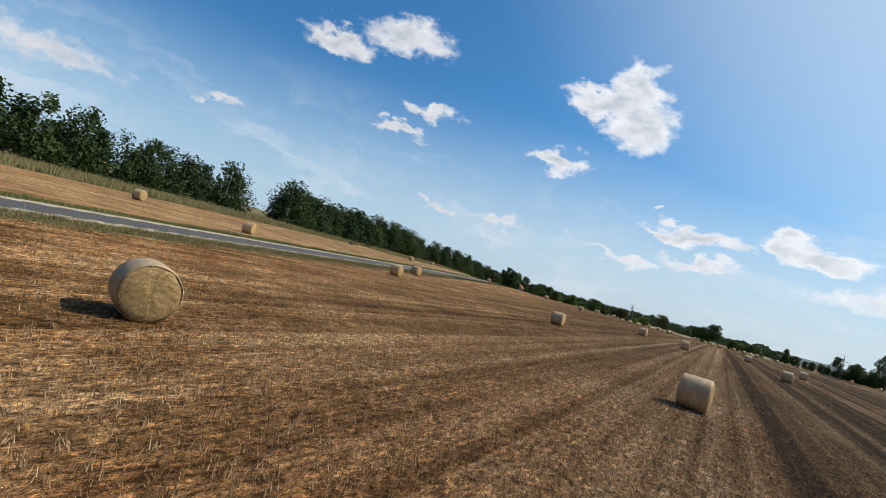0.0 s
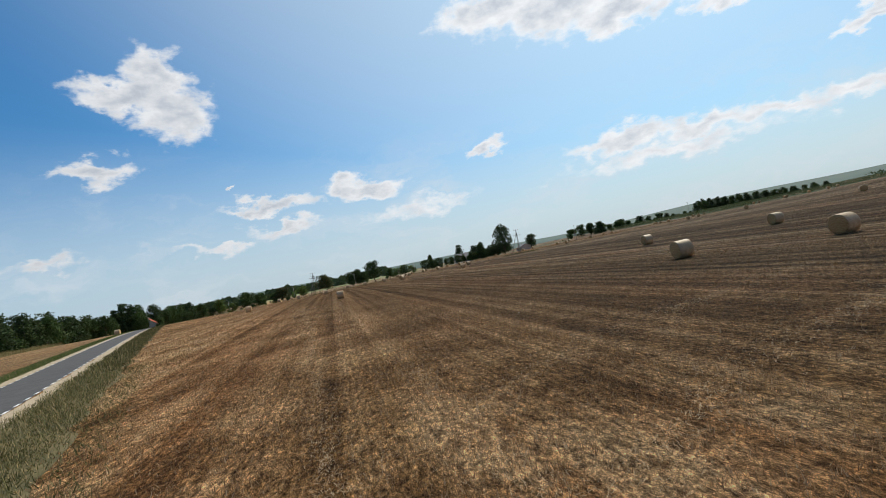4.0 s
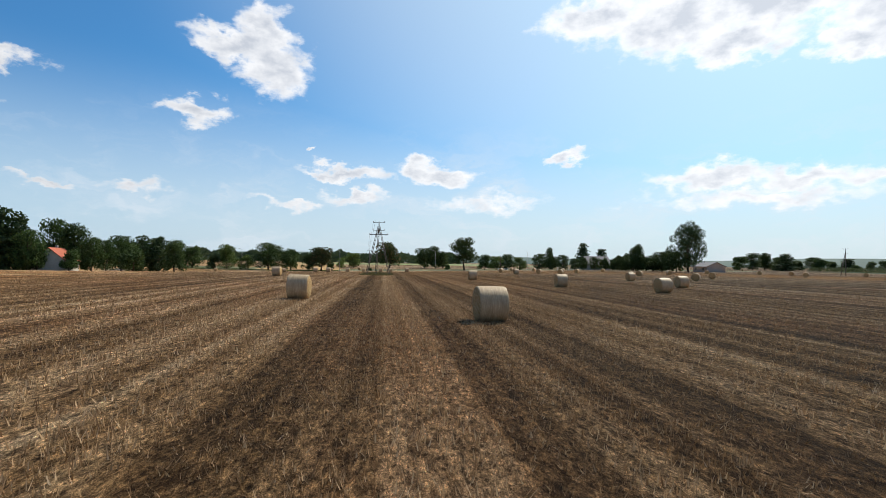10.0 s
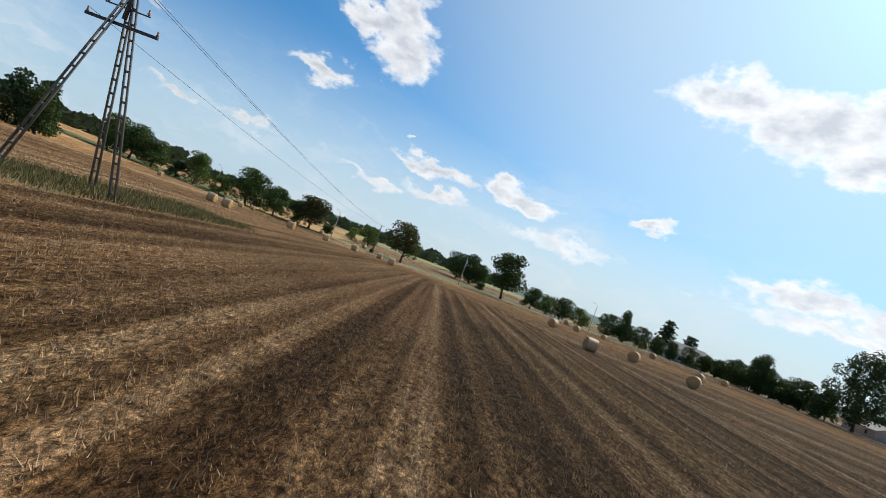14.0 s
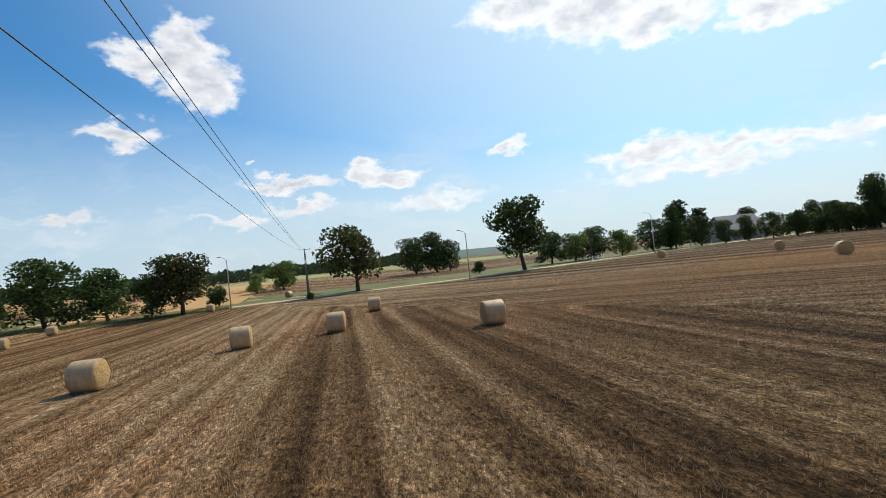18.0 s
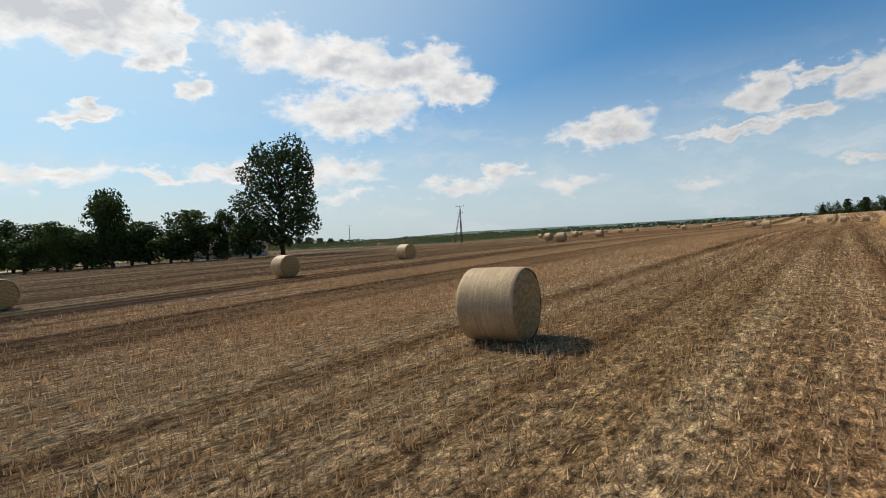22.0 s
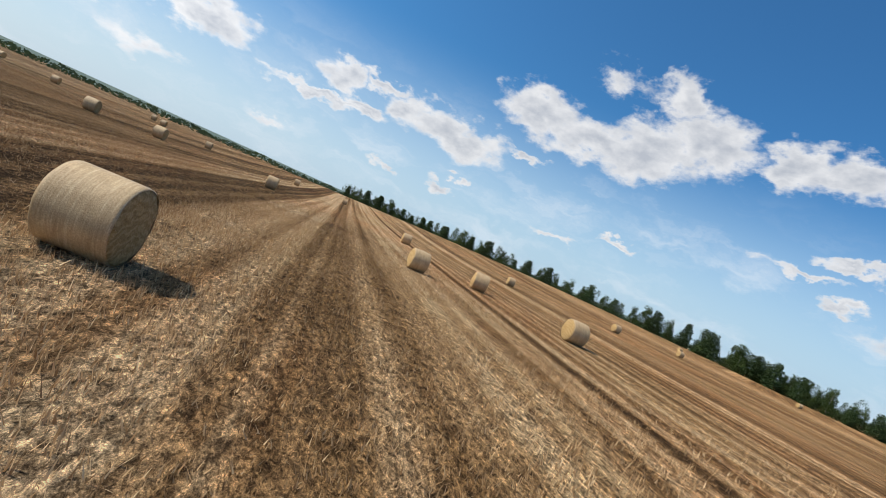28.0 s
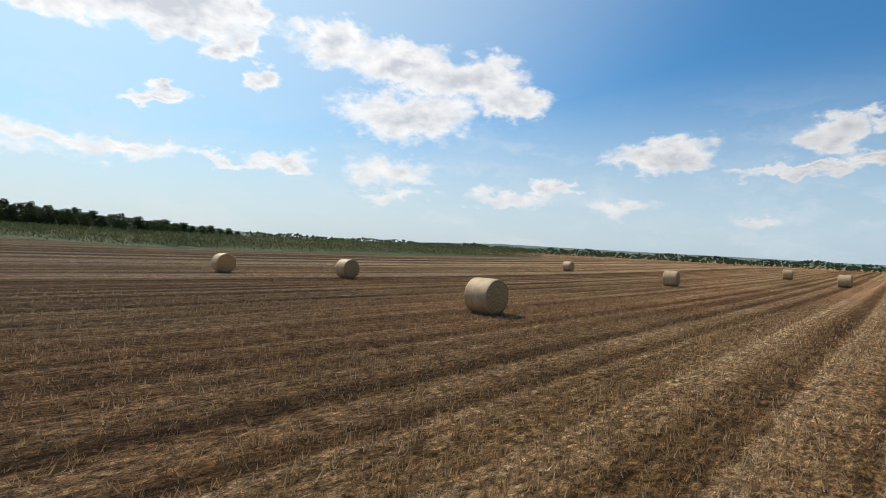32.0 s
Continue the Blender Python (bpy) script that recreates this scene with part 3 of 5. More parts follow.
def quick_mesh(name, co, loops, per, mat):
    """A large mesh out of arrays: co (n, 3), loops (m * per,)."""
    me = bpy.data.meshes.new(name)
    me.vertices.add(len(co))
    me.vertices.foreach_set("co", np.asarray(co, np.float32).ravel())
    k = len(loops) // per
    me.loops.add(len(loops))
    me.loops.foreach_set("vertex_index", np.asarray(loops, np.int32))
    me.polygons.add(k)
    me.polygons.foreach_set("loop_start", np.arange(0, k * per, per, dtype=np.int32))
    me.materials.append(mat)
    me.update()
    me.validate()
    return me


def from_bm(name, bm, mat, smooth=False):
    me = bpy.data.meshes.new(name)
    bm.normal_update()
    bm.to_mesh(me)
    bm.free()
    me.materials.append(mat)
    if smooth:
        me.polygons.foreach_set("use_smooth", [True] * len(me.polygons))
    return me


def part(name, me, parent, label="", m=None):
    ob = new(name, me)
    ob.parent = parent
    if m is not None:
        ob.matrix_local = m
    if label:
        ob["label"] = label
    return ob


def box_bm(sx, sy, sz, at=(0, 0, 0), bevel=0.0, bm=None):
    own = bmesh.new()
    bmesh.ops.create_cube(own, size=1, matrix=Matrix.Translation(at) @ Matrix.Diagonal((sx, sy, sz, 1)))
    if bevel:
        bmesh.ops.bevel(own, geom=own.edges[:], offset=bevel, segments=2, affect="EDGES", profile=0.5)
    if bm is None:
        return own
    tmp = bpy.data.meshes.new("tmp")
    own.to_mesh(tmp)
    own.free()
    bm.from_mesh(tmp)
    bpy.data.meshes.remove(tmp)
    return bm


def tube(points, radii, sides=8):
    """Vertices and faces of a tapered tube along points."""
    vs, fs = [], []
    for i, (p, r) in enumerate(zip(points, radii)):
        p = Vector(p)
        d = Vector(points[min(i + 1, len(points) - 1)]) - Vector(points[max(i - 1, 0)])
        q = d.to_track_quat("Z", "Y")
        for k in range(sides):
            a = 2 * math.pi * k / sides
            vs.append(p + q @ Vector((r * math.cos(a), r * math.sin(a), 0)))
    for i in range(len(points) - 1):
        for k in range(sides):
            a, b = i * sides + k, i * sides + (k + 1) % sides
            fs.append((a, b, b + sides, a + sides))
    fs.append(tuple(reversed(range(sides))))
    fs.append(tuple(range((len(points) - 1) * sides, len(points) * sides)))
    return vs, fs


def tube_mesh(name, points, radii, mat, sides=8):
    vs, fs = tube(points, radii, sides)
    return mesh_from(name, vs, fs, [mat])


def tubes_mesh(name, many, mat, sides=6):
    V, F = [], []
    for pts, rad in many:
        vs, fs = tube(pts, rad, sides)
        k = len(V)
        V += vs
        F += [tuple(i + k for i in f) for f in fs]
    return mesh_from(name, V, F, [mat])


def terrain_z(p):
    """The gentle swell of the ground at places (n, 2); it levels out away from the field."""
    p = np.asarray(p, float)
    u, v = (p[:, 0] - 130) / 150, (p[:, 1] - 110) / 120
    fade = np.exp(-np.maximum(0, np.hypot(u, v) - 1.15) ** 2 * 2.2)
    u, v = np.clip(u, -1.6, 1.6), np.clip(v, -1.6, 1.6)
    c = (-0.245, 1.058, 0.728, -2.338, 0.499, -0.589, 1.699, -0.651, -1.050)
    z = c[0] * u + c[1] * v + c[2] * u * u + c[3] * u * v + c[4] * v * v + c[5] * u**3 + c[6] * u * u * v + c[7] * u * v * v + c[8] * v**3
    return z * fade


def bump_height(x, y):
    return float(terrain_z([(x, y)])[0])


def ribbon(name, line, left, right, z, mat, label, wob=0.0, step=4.0, category="", kind="structure"):
    """A strip of ground along a line, from left to right of it in metres."""
    pts = []
    for a, b in zip(line[:-1], line[1:]):
        a, b = Vector(a), Vector(b)
        k = max(1, int((b - a).length / step))
        pts += [a.lerp(b, i / k) for i in range(k)]
    pts.append(Vector(line[-1]))
    vs, fs = [], []
    for i, p in enumerate(pts):
        d = (pts[min(i + 1, len(pts) - 1)] - pts[max(i - 1, 0)]).normalized()
        nrm = Vector((d.y, -d.x))
        w1, w2 = wob * noise1(i * 0.6, 1.5), wob * noise1(i * 0.6, 9.5)
        for f in np.linspace(left + w1, right + w2, 5):
            q = p + nrm * float(f)
            vs.append((q.x, q.y, z + bump_height(q.x, q.y)))
    for i in range(len(pts) - 1):
        for k in range(4):
            a = i * 5 + k
            fs.append((a, a + 1, a + 6, a + 5))
    fs = [f[::-1] for f in fs]
    ob = new(name, mesh_from(name, vs, fs, [mat]))
    return tagged(ob, label, category or name.replace("_", " "), kind=kind)


# ---- ground ----
def build_ground():
    near = np.arange(-160, 561, 12.0)
    xs = np.concatenate([[-4800, -2500, -1200, -600, -320], near, [700, 1000, 1600, 2800, 4800]])
    vs = [(x, y, bump_height(x, y)) for y in xs for x in xs]
    k = len(xs)
    fs = [(j * k + i, j * k + i + 1, (j + 1) * k + i + 1, (j + 1) * k + i) for j in range(k - 1) for i in range(k - 1)]
    tagged(new("ground", mesh_from("ground", vs, fs, [STUBBLE])), "harvested stubble field with rows of cut straw", "stubble field", kind="structure")


build_ground()

# the asphalt road along the west edge of the field
ROAD = [ROAD_A - RD * 260, ROAD_A, ROAD_B, ROAD_B + RD * 40]
HALF = 1.65
ribbon("road", ROAD, -HALF, HALF, 0.03, ASPHALT, "narrow grey asphalt road with dashed white edge lines", 0.02, 4, "road")
ribbon("road_shoulder", ROAD, HALF, HALF + 0.85, 0.022, GRAVEL, "pale gravel shoulder beside the asphalt", 0.3, 1, "shoulder")
ribbon("road_shoulder", ROAD, -HALF - 0.8, -HALF, 0.022, GRAVEL, "pale gravel shoulder beside the asphalt", 0.25, 1, "shoulder")
ribbon("verge", ROAD, HALF + 0.4, HALF + 3.1, 0.014, SOIL_GRASS, "grassy verge between the road and the stubble", 0.8, 1, "verge")
ribbon("verge", ROAD, -HALF - 2.6, -HALF - 0.4, 0.014, SOIL_GRASS, "grassy verge between the road and the stubble", 0.5, 2, "verge")
ribbon("west_field", ROAD, -HALF - 25.5, -HALF - 2.2, 0.008, STUBBLE_GOLD, "golden stubble strip beyond the road", 0.3, 4, "stubble field")
ribbon("tall_grass_ground", ROAD, -HALF - 95, -HALF - 25, 0.012, SOIL_GRASS, "rough grassland in front of the wood", 0.6, 4, "grassland")


def build_dashes():
    bm = bmesh.new()
    me = from_bm("edge_dash", box_bm(0.12, 0.82, 0.006), PAINT)
    bm.free()
    turn = Matrix.Rotation(math.atan2(-RD.x, RD.y), 4, "Z")
    holder = tagged(new("edge_line", None), "dashed white edge lines painted on the asphalt", "road marking", kind="structure")
    for side in (-1, 1):
        for i in range(150):
            q = ROAD_A + RD * (-45 + 1.65 * i) + RN * (side * (HALF - 0.07))
            part("dash", me, holder, "", Matrix.Translation((q.x, q.y, 0.034 + bump_height(q.x, q.y))) @ turn)


# ---- bales ----
BALE_D, BALE_W = 1.13, 0.96


def straw_end_material():
    mat, n, l, b = material("bale_straw_ends", 0.9)
    v = coords(n, l, (1, 1, 1), 0, "object")
    sep = n.new("ShaderNodeSeparateXYZ")
    l.new(v, sep.inputs[0])
    cmb = n.new("ShaderNodeCombineXYZ")
    l.new(sep.outputs[1], cmb.inputs[0])
    l.new(sep.outputs[2], cmb.inputs[1])
    w = n.new("ShaderNodeTexWave")
    w.wave_type, w.rings_direction = "RINGS", "SPHERICAL"
    w.inputs["Scale"].default_value, w.inputs["Distortion"].default_value = 2.4, 9.0
    w.inputs["Detail"].default_value, w.inputs["Detail Scale"].default_value = 5.0, 3.0
    l.new(cmb.outputs[0], w.inputs["Vector"])
    fine = noisy(n, l, v, 30.0, 6.0, 0.78)
    c = ramp(n, l, w.outputs["Fac"], [(0.1, (0.36, 0.245, 0.115)), (0.6, (0.42, 0.295, 0.145)), (0.95, (0.48, 0.35, 0.185))])
    c = blend(n, l, 0.85, c, ramp(n, l, fine, [(0.3, (0.45, 0.42, 0.38)), (0.7, (1.35, 1.3, 1.2))]), "MULTIPLY")
    o = n.new("ShaderNodeObjectInfo")
    c = blend(n, l, 0.5, c, ramp(n, l, o.outputs["Random"], [(0, (0.8, 0.78, 0.72)), (1, (1.15, 1.12, 1.08))]), "MULTIPLY")
    l.new(c, b.inputs["Base Color"])
    bumped(n, l, b, fine, 1.0, 0.03)
    return mat


def net_material():
    mat, n, l, b = material("net_wrapped_straw", 0.55)
    v = coords(n, l, (1, 1, 1), 0, "object")
    k = n.new("ShaderNodeVectorMath")
    k.operation = "MULTIPLY"
    k.inputs[1].default_value = (34, 2.0, 2.0)
    l.new(v, k.inputs[0])
    lines = noisy(n, l, k.outputs[0], 1.0, 3.0, 0.6)
    blot = noisy(n, l, v, 3.0, 5.0, 0.6)
    fine = noisy(n, l, v, 45.0, 4.0, 0.7)
    c = ramp(n, l, lines, [(0.3, (0.36, 0.255, 0.150)), (0.55, (0.45, 0.34, 0.212)), (0.75, (0.56, 0.455, 0.315))])
    c = blend(n, l, 0.8, c, ramp(n, l, fine, [(0.34, (0.70, 0.67, 0.62)), (0.66, (1.2, 1.2, 1.19))]), "MULTIPLY")
    c = blend(n, l, 0.7, c, ramp(n, l, blot, [(0.35, (0.78, 0.74, 0.68)), (0.65, (1.1, 1.08, 1.05))]), "MULTIPLY")
    l.new(c, b.inputs["Base Color"])
    b.inputs["Specular IOR Level"].default_value = 0.25
    bumped(n, l, b, fine, 0.5, 0.015)
    return mat


BALE_END, BALE_NET = straw_end_material(), net_material()


def bale_meshes(seed):
    """The straw body with bulging ends, the net round it, and loose straw at its foot."""
    rnd = random.Random(seed)
    R, W, sides = BALE_D / 2, BALE_W / 2, 40
    body_v, body_f = [], []
    rings = [(-W - 0.03, 0.0), (-W - 0.035, 0.3), (-W - 0.02, 0.62), (-W + 0.0, 0.86), (-W + 0.035, 0.965), (0, 0.97), (W - 0.035, 0.965), (W, 0.86), (W + 0.02, 0.62), (W + 0.035, 0.3), (W + 0.03, 0.0)]
    for x, f in rings:
        for k in range(sides):
            a = 2 * math.pi * k / sides
            r = R * f * (1 + 0.02 * noise.noise(Vector((math.cos(a) * 2 + seed, math.sin(a) * 2, x))))
            dx = 0.03 * noise.noise(Vector((math.cos(a) * f * 5, math.sin(a) * f * 5, seed + x * 3)))
            z = R * 0.985 + r * math.sin(a)
            body_v.append((x + dx, r * math.cos(a) * 1.01, max(z, -0.01)))
    for i in range(len(rings) - 1):
        for k in range(sides):
            a, b = i * sides + k, i * sides + (k + 1) % sides
            body_f.append((a, a + sides, b + sides, b))
    body = mesh_from("straw_body", body_v, body_f, [BALE_END])
    net_v, net_f = [], []
    xs = [-W + 0.015, -W + 0.03, -W + 0.07, -W * 0.5, 0, W * 0.5, W - 0.07, W - 0.03, W - 0.015]
    prof = [0.965, 0.99, 1.0, 1.006, 1.01, 1.006, 1.0, 0.99, 0.965]
    for x, f in zip(xs, prof):
        for k in range(sides):
            a = 2 * math.pi * k / sides
            r = R * f * (1 + 0.018 * noise.noise(Vector((math.cos(a) * 2.2 + seed, math.sin(a) * 2.2, x * 1.3)))) + 0.004
            z = R * 0.985 + r * math.sin(a)
            net_v.append((x + 0.012 * noise.noise(Vector((a * 3, seed, x))), r * math.cos(a) * 1.01, max(z, -0.012)))
    for i in range(len(xs) - 1):
        for k in range(sides):
            a, b = i * sides + k, i * sides + (k + 1) % sides
            net_f.append((a, a + sides, b + sides, b))
    net = mesh_from("net_wrap", net_v, net_f, [BALE_NET])
    # wisps of straw that stick out of the ends and lie at the foot
    wv, wf = [], []
    for i in range(150):
        if i < 90:
            s, a, f = rnd.choice((-1, 1)), rnd.uniform(0, 6.283), rnd.uniform(0.3, 0.98)
            p = Vector((s * (W + 0.01), R * f * math.cos(a), R + R * f * math.sin(a)))
            d = Vector((s * rnd.uniform(0.02, 0.07), rnd.uniform(-0.12, 0.12), rnd.uniform(-0.14, 0.08)))
        else:
            p = Vector((rnd.uniform(-W - 0.3, W + 0.3), rnd.choice((-1, 1)) * rnd.uniform(0.15, 0.55), 0.015))
            d = Vector((rnd.uniform(-0.2, 0.2), rnd.uniform(-0.15, 0.15), rnd.uniform(0.0, 0.06)))
        s = Vector((0.004, 0.004, 0.006))
        k = len(wv)
        wv += [p - s, p + s, p + d]
        wf.append((k, k + 1, k + 2))
    wisps = mesh_from("loose_straw", wv, wf, [STRAW], False)
    return body, net, wisps


def row_turn(x, y):
    """The bales lie with their axis across the rows."""
    along = row_frame([(x, y)])[0][0]
    return math.atan2(along[0], along[1])


def build_bales():
    kinds = [bale_meshes(s) for s in (1, 5, 9, 14)]
    rnd = random.Random(4)
    masters = []
    for body, net, wisps in kinds:
        top = new("hay_bale", None)
        part("straw_body", body, top, "golden coiled straw ends")
        part("net_wrap", net, top, "pale netting round the straw")
        tagged(part("loose_straw", wisps, top), kind="stuff")
        masters.append(top)
    used = set()
    for i, (x, y, swing) in enumerate(bale_places()):
        k = i % 4
        m = Matrix.Translation((x, y, bump_height(x, y))) @ Matrix.Rotation(-row_turn(x, y) + radians(swing + rnd.uniform(-7, 7)) + (math.pi if rnd.random() < 0.5 else 0), 4, "Z")
        if k not in used:
            used.add(k)
            masters[k].matrix_basis = m
            ob = masters[k]
        else:
            ob = copy_thing(masters[k], m)
        tagged(ob, "round straw bale wrapped in pale netting, lying on the stubble", "hay bale", "round bales on the field")


# bales: x, y, and the turn of the axis away from across the rows
def bale_row_a():
    return [
        (0.4, 25.6, -15), (15.6, 60.9, 10), (21.5, 72.5, 0), (1.6, 66.1, 20), (-9.4, 73, 20),
        (27.2, 49.7, 0), (16.8, 26.8, 0), (78.9, 113.7, 0), (86.1, 139.8, 0), (126.5, 131, 45),
        (124.6, 162.6, 0), (122.9, 151.9, 0), (148.5, 150.1, 0), (160.2, 150, 0), (150.6, 158.6, 0),
        (159.7, 172.2, 0), (178.8, 158.1, 0), (188.4, 150.9, 0), (196.6, 161.5, 0), (204.1, 185.6, 0),
        (192.7, 228.1, 0), (192.7, 232.2, 0), (206.6, 234.8, 0), (214.3, 235.9, 0), (218.3, 233, 0),
        (229.4, 238.1, 0), (217.8, 223.5, 0), (246.7, 203.9, 0), (266.2, 205.5, 0), (277.5, 218.8, 0),
    ]


def bale_row_b():
    return [
        (263.9, 194.9, 0), (266, 182.7, 0), (265.4, 153.9, 0), (272.4, 141.2, 0), (236.5, 160.2, 38),
        (248.4, 113.5, 0), (245.3, 133.1, 0), (266.9, 134.3, 0), (239.7, 95.8, 0), (232.1, 100, 0),
        (234.4, 91.7, 0), (249.4, 74.9, 0), (235.3, 70.1, 0), (264.6, 73.5, 0), (260.2, 70.2, 0),
        (284.3, 59.5, 0), (298.5, 53.6, 0), (304.1, 58.4, 0), (302.1, 77.1, 0), (285.4, 34.2, 0),
        (300.5, 19.5, 0), (263.1, 35.1, 0), (230.2, 113.8, 0), (235.9, 182.1, 0), (55, 61.1, 0),
        (55.8, 69.2, 0), (148.6, 193, 0), (206.1, 105.3, 0), (212.7, 178.9, 0), (217.4, 185.6, 0),
    ]


def bale_row_c():
    return [
        (275.7, 15.1, 0), (276.9, 117.6, 0), (130.8, 116.1, 0), (206.6, 149.7, 0), (213.1, 162.8, 0),
        (55.2, 48.4, 0), (77.6, 60.5, 0), (223.6, 198, 0), (248.9, 28.1, 0), (164.2, 128.4, 0),
        (280.9, 3.8, 0), (84.3, 175.6, 0), (82.3, 72.3, 0), (217.7, 60.2, 0), (219.6, 274.5, 0),
        (239.1, 17.1, 0), (229.3, 286.4, 0), (40.7, 136.2, 0), (211.6, 299.9, 0), (58.7, 168.8, 0),
        (362.5, 170.6, 0), (202.4, 64.1, 0), (177.6, 50.5, 0), (193.5, 315, 0), (264.8, 281.5, 0),
        (246.8, 279.8, 0), (236.4, 315.7, 0), (259.1, 305.5, 0), (129.7, 38.7, 0), (403.1, 145.8, 0),
    ]


def bale_row_d():
    return [
        (265.1, 344.5, 0), (141.3, 12.5, 0), (382.2, 37.7, 0), (235.4, 403.2, 0), (453.2, 88.6, 0),
    ]


def bale_places():
    return bale_row_a() + bale_row_b() + bale_row_c() + bale_row_d()


build_bales()


# ---- trees ----
def leaf_cloud(rnd, blobs, count, size, flat=0.75):
    """Leaf clumps: small bent quads spread through the blobs (centre, radii), thicker near their skin."""
    g = np.random.RandomState(rnd.randrange(1 << 30))
    vol = np.array([b[1][0] * b[1][1] * b[1][2] for b in blobs]) ** 0.75
    which = g.choice(len(blobs), count, p=vol / vol.sum())
    c = np.array([b[0] for b in blobs])[which]
    r = np.array([b[1] for b in blobs])[which]
    d = g.normal(size=(count, 3))
    d /= np.linalg.norm(d, axis=1)[:, None]
    rad = g.uniform(0.35, 1.08, count) ** 0.6
    p = c + d * r * rad[:, None]
    s = size * g.uniform(0.55, 1.35, count)
    a = g.normal(size=(count, 3))
    a /= np.linalg.norm(a, axis=1)[:, None]
    b = np.cross(a, d + 0.6 * g.normal(size=(count, 3)))
    b /= np.linalg.norm(b, axis=1)[:, None] + 1e-9
    k = np.cross(a, b) * 0.25
    co = np.stack([p - a * s[:, None], p + b * s[:, None] * flat + k * s[:, None], p + a * s[:, None], p - b * s[:, None] * flat + k * s[:, None]], 1).reshape(-1, 3)
    return co, np.arange(4 * count)


def tree_meshes(kind, seed, leaves=2300):
    """A tree one metre high in all: trunk with limbs, and a crown of leaf clumps. Half width about 0.5."""
    rnd = random.Random(seed)
    blobs, limbs = [], []
    lean = rnd.uniform(-0.03, 0.03)
    if kind in ("oak", "chestnut", "light", "maple"):
        foot = {"oak": 0.02, "chestnut": 0.17, "light": 0.02, "maple": 0.18}[kind]
        trunk = [((0, 0, -0.01), 0.03), ((lean, 0.01, max(foot, 0.1)), 0.022), ((lean * 2, 0, 0.45), 0.015), ((lean, 0, 0.85), 0.005)]
        for i in range(27):
            a, z = rnd.uniform(0, 6.283), foot + 0.10 + (0.84 - foot) * (i + rnd.random()) / 27
            w = 0.40 * math.sin(math.pi * min(1, max(0.14, (z - foot + 0.16) / (1.16 - foot)))) ** 0.55
            r = w * rnd.uniform(0.25, 0.95)
            q = rnd.uniform(0.11, 0.19)
            c = (r * math.cos(a), r * math.sin(a), min(z, 1.0 - q * 0.85))
            blobs.append((c, (q * 1.1, q * 1.1, q * 0.9)))
            if i % 3 == 0:
                limbs.append(([(lean, 0, max(0.08, z * 0.55)), (c[0] * 0.5, c[1] * 0.5, z * 0.8), c], [0.011, 0.007, 0.003]))
        size, leaves = 0.022, int(leaves * 1.8)
    elif kind == "poplar":
        trunk = [((0, 0, -0.01), 0.022), ((0.01, 0, 0.2), 0.018), ((0.0, 0, 0.6), 0.011), ((0, 0, 0.93), 0.004)]
        for i in range(46):
            a, z = i * 2.4 + rnd.uniform(-0.4, 0.4), 0.16 + 0.79 * (i + rnd.random()) / 46
            w = 0.33 * (math.sin(math.pi * (z - 0.06) / 0.97)) ** 0.5
            r = w * rnd.uniform(0.35, 1.0)
            q = rnd.uniform(0.065, 0.115)
            c = (r * math.cos(a) * 1.0, r * math.sin(a), z)
            blobs.append((c, (q, q, q * 1.1)))
            limbs.append(([(0, 0, max(0.12, z - 0.18)), (c[0] * 0.6, c[1] * 0.6, z - 0.06), c], [0.008, 0.005, 0.002]))
        size = 0.0125
        leaves = int(leaves * 4.6)
    elif kind == "birch":
        trunk = [((0, 0, -0.01), 0.012), ((lean, 0, 0.3), 0.010), ((lean * 2, 0.01, 0.7), 0.006), ((lean * 2, 0, 0.97), 0.002)]
        for i in range(28):
            a, z = rnd.uniform(0, 6.283), 0.04 + 0.90 * ((i + rnd.random()) / 28) ** 1.15
            w = 0.30 * (1.06 - z) ** 0.5
            r = w * rnd.uniform(0.3, 1.0)
            q = rnd.uniform(0.09, 0.15) * (1.3 - 0.6 * z)
            c = (r * math.cos(a), r * math.sin(a), z)
            blobs.append((c, (q, q, q * 1.5)))
            if i < 10:
                limbs.append(([(lean, 0, max(0.1, z - 0.12)), (c[0] * 0.6, c[1] * 0.6, z), c], [0.005, 0.003, 0.0015]))
        size, leaves = 0.022, int(leaves * 1.3)
    elif kind in ("pine", "spruce"):
        trunk = [((0, 0, -0.01), 0.016), ((0, 0, 0.4), 0.012), ((0, 0, 0.97), 0.002)]
        low = 0.08 if kind == "pine" else 0.03
        for i in range(26):
            z = low + (0.97 - low) * (i + rnd.uniform(0, 0.8)) / 26
            w = (0.22 if kind == "spruce" else 0.25) * (1.03 - z) ** (0.85 if kind == "spruce" else 0.45)
            a = i * 2.4
            r = w * rnd.uniform(0.5, 1.0)
            q = 0.07 + 0.05 * (1 - z)
            c = (r * math.cos(a), r * math.sin(a), z - 0.01)
            blobs.append((c, (q * 1.3, q * 1.3, q)))
            if i % 2 == 0:
                limbs.append(([(0, 0, z), c], [0.005, 0.0015]))
        size, leaves = 0.026, int(leaves * 1.0)
    else:                                          # bush
        trunk = [((0, 0, -0.01), 0.03), ((0, 0, 0.3), 0.02), ((0.02, 0, 0.6), 0.01)]
        for i in range(13):
            a, z = rnd.uniform(0, 6.283), rnd.uniform(0.12, 0.8)
            r = 0.36 * rnd.uniform(0.1, 1.0) * (1.1 - 0.6 * z)
            q = rnd.uniform(0.12, 0.22)
            blobs.append(((r * math.cos(a), r * math.sin(a), z), (q, q, q * 0.9)))
            if i < 5:
                limbs.append(([(0, 0, 0.05), (r * math.cos(a), r * math.sin(a), z)], [0.014, 0.004]))
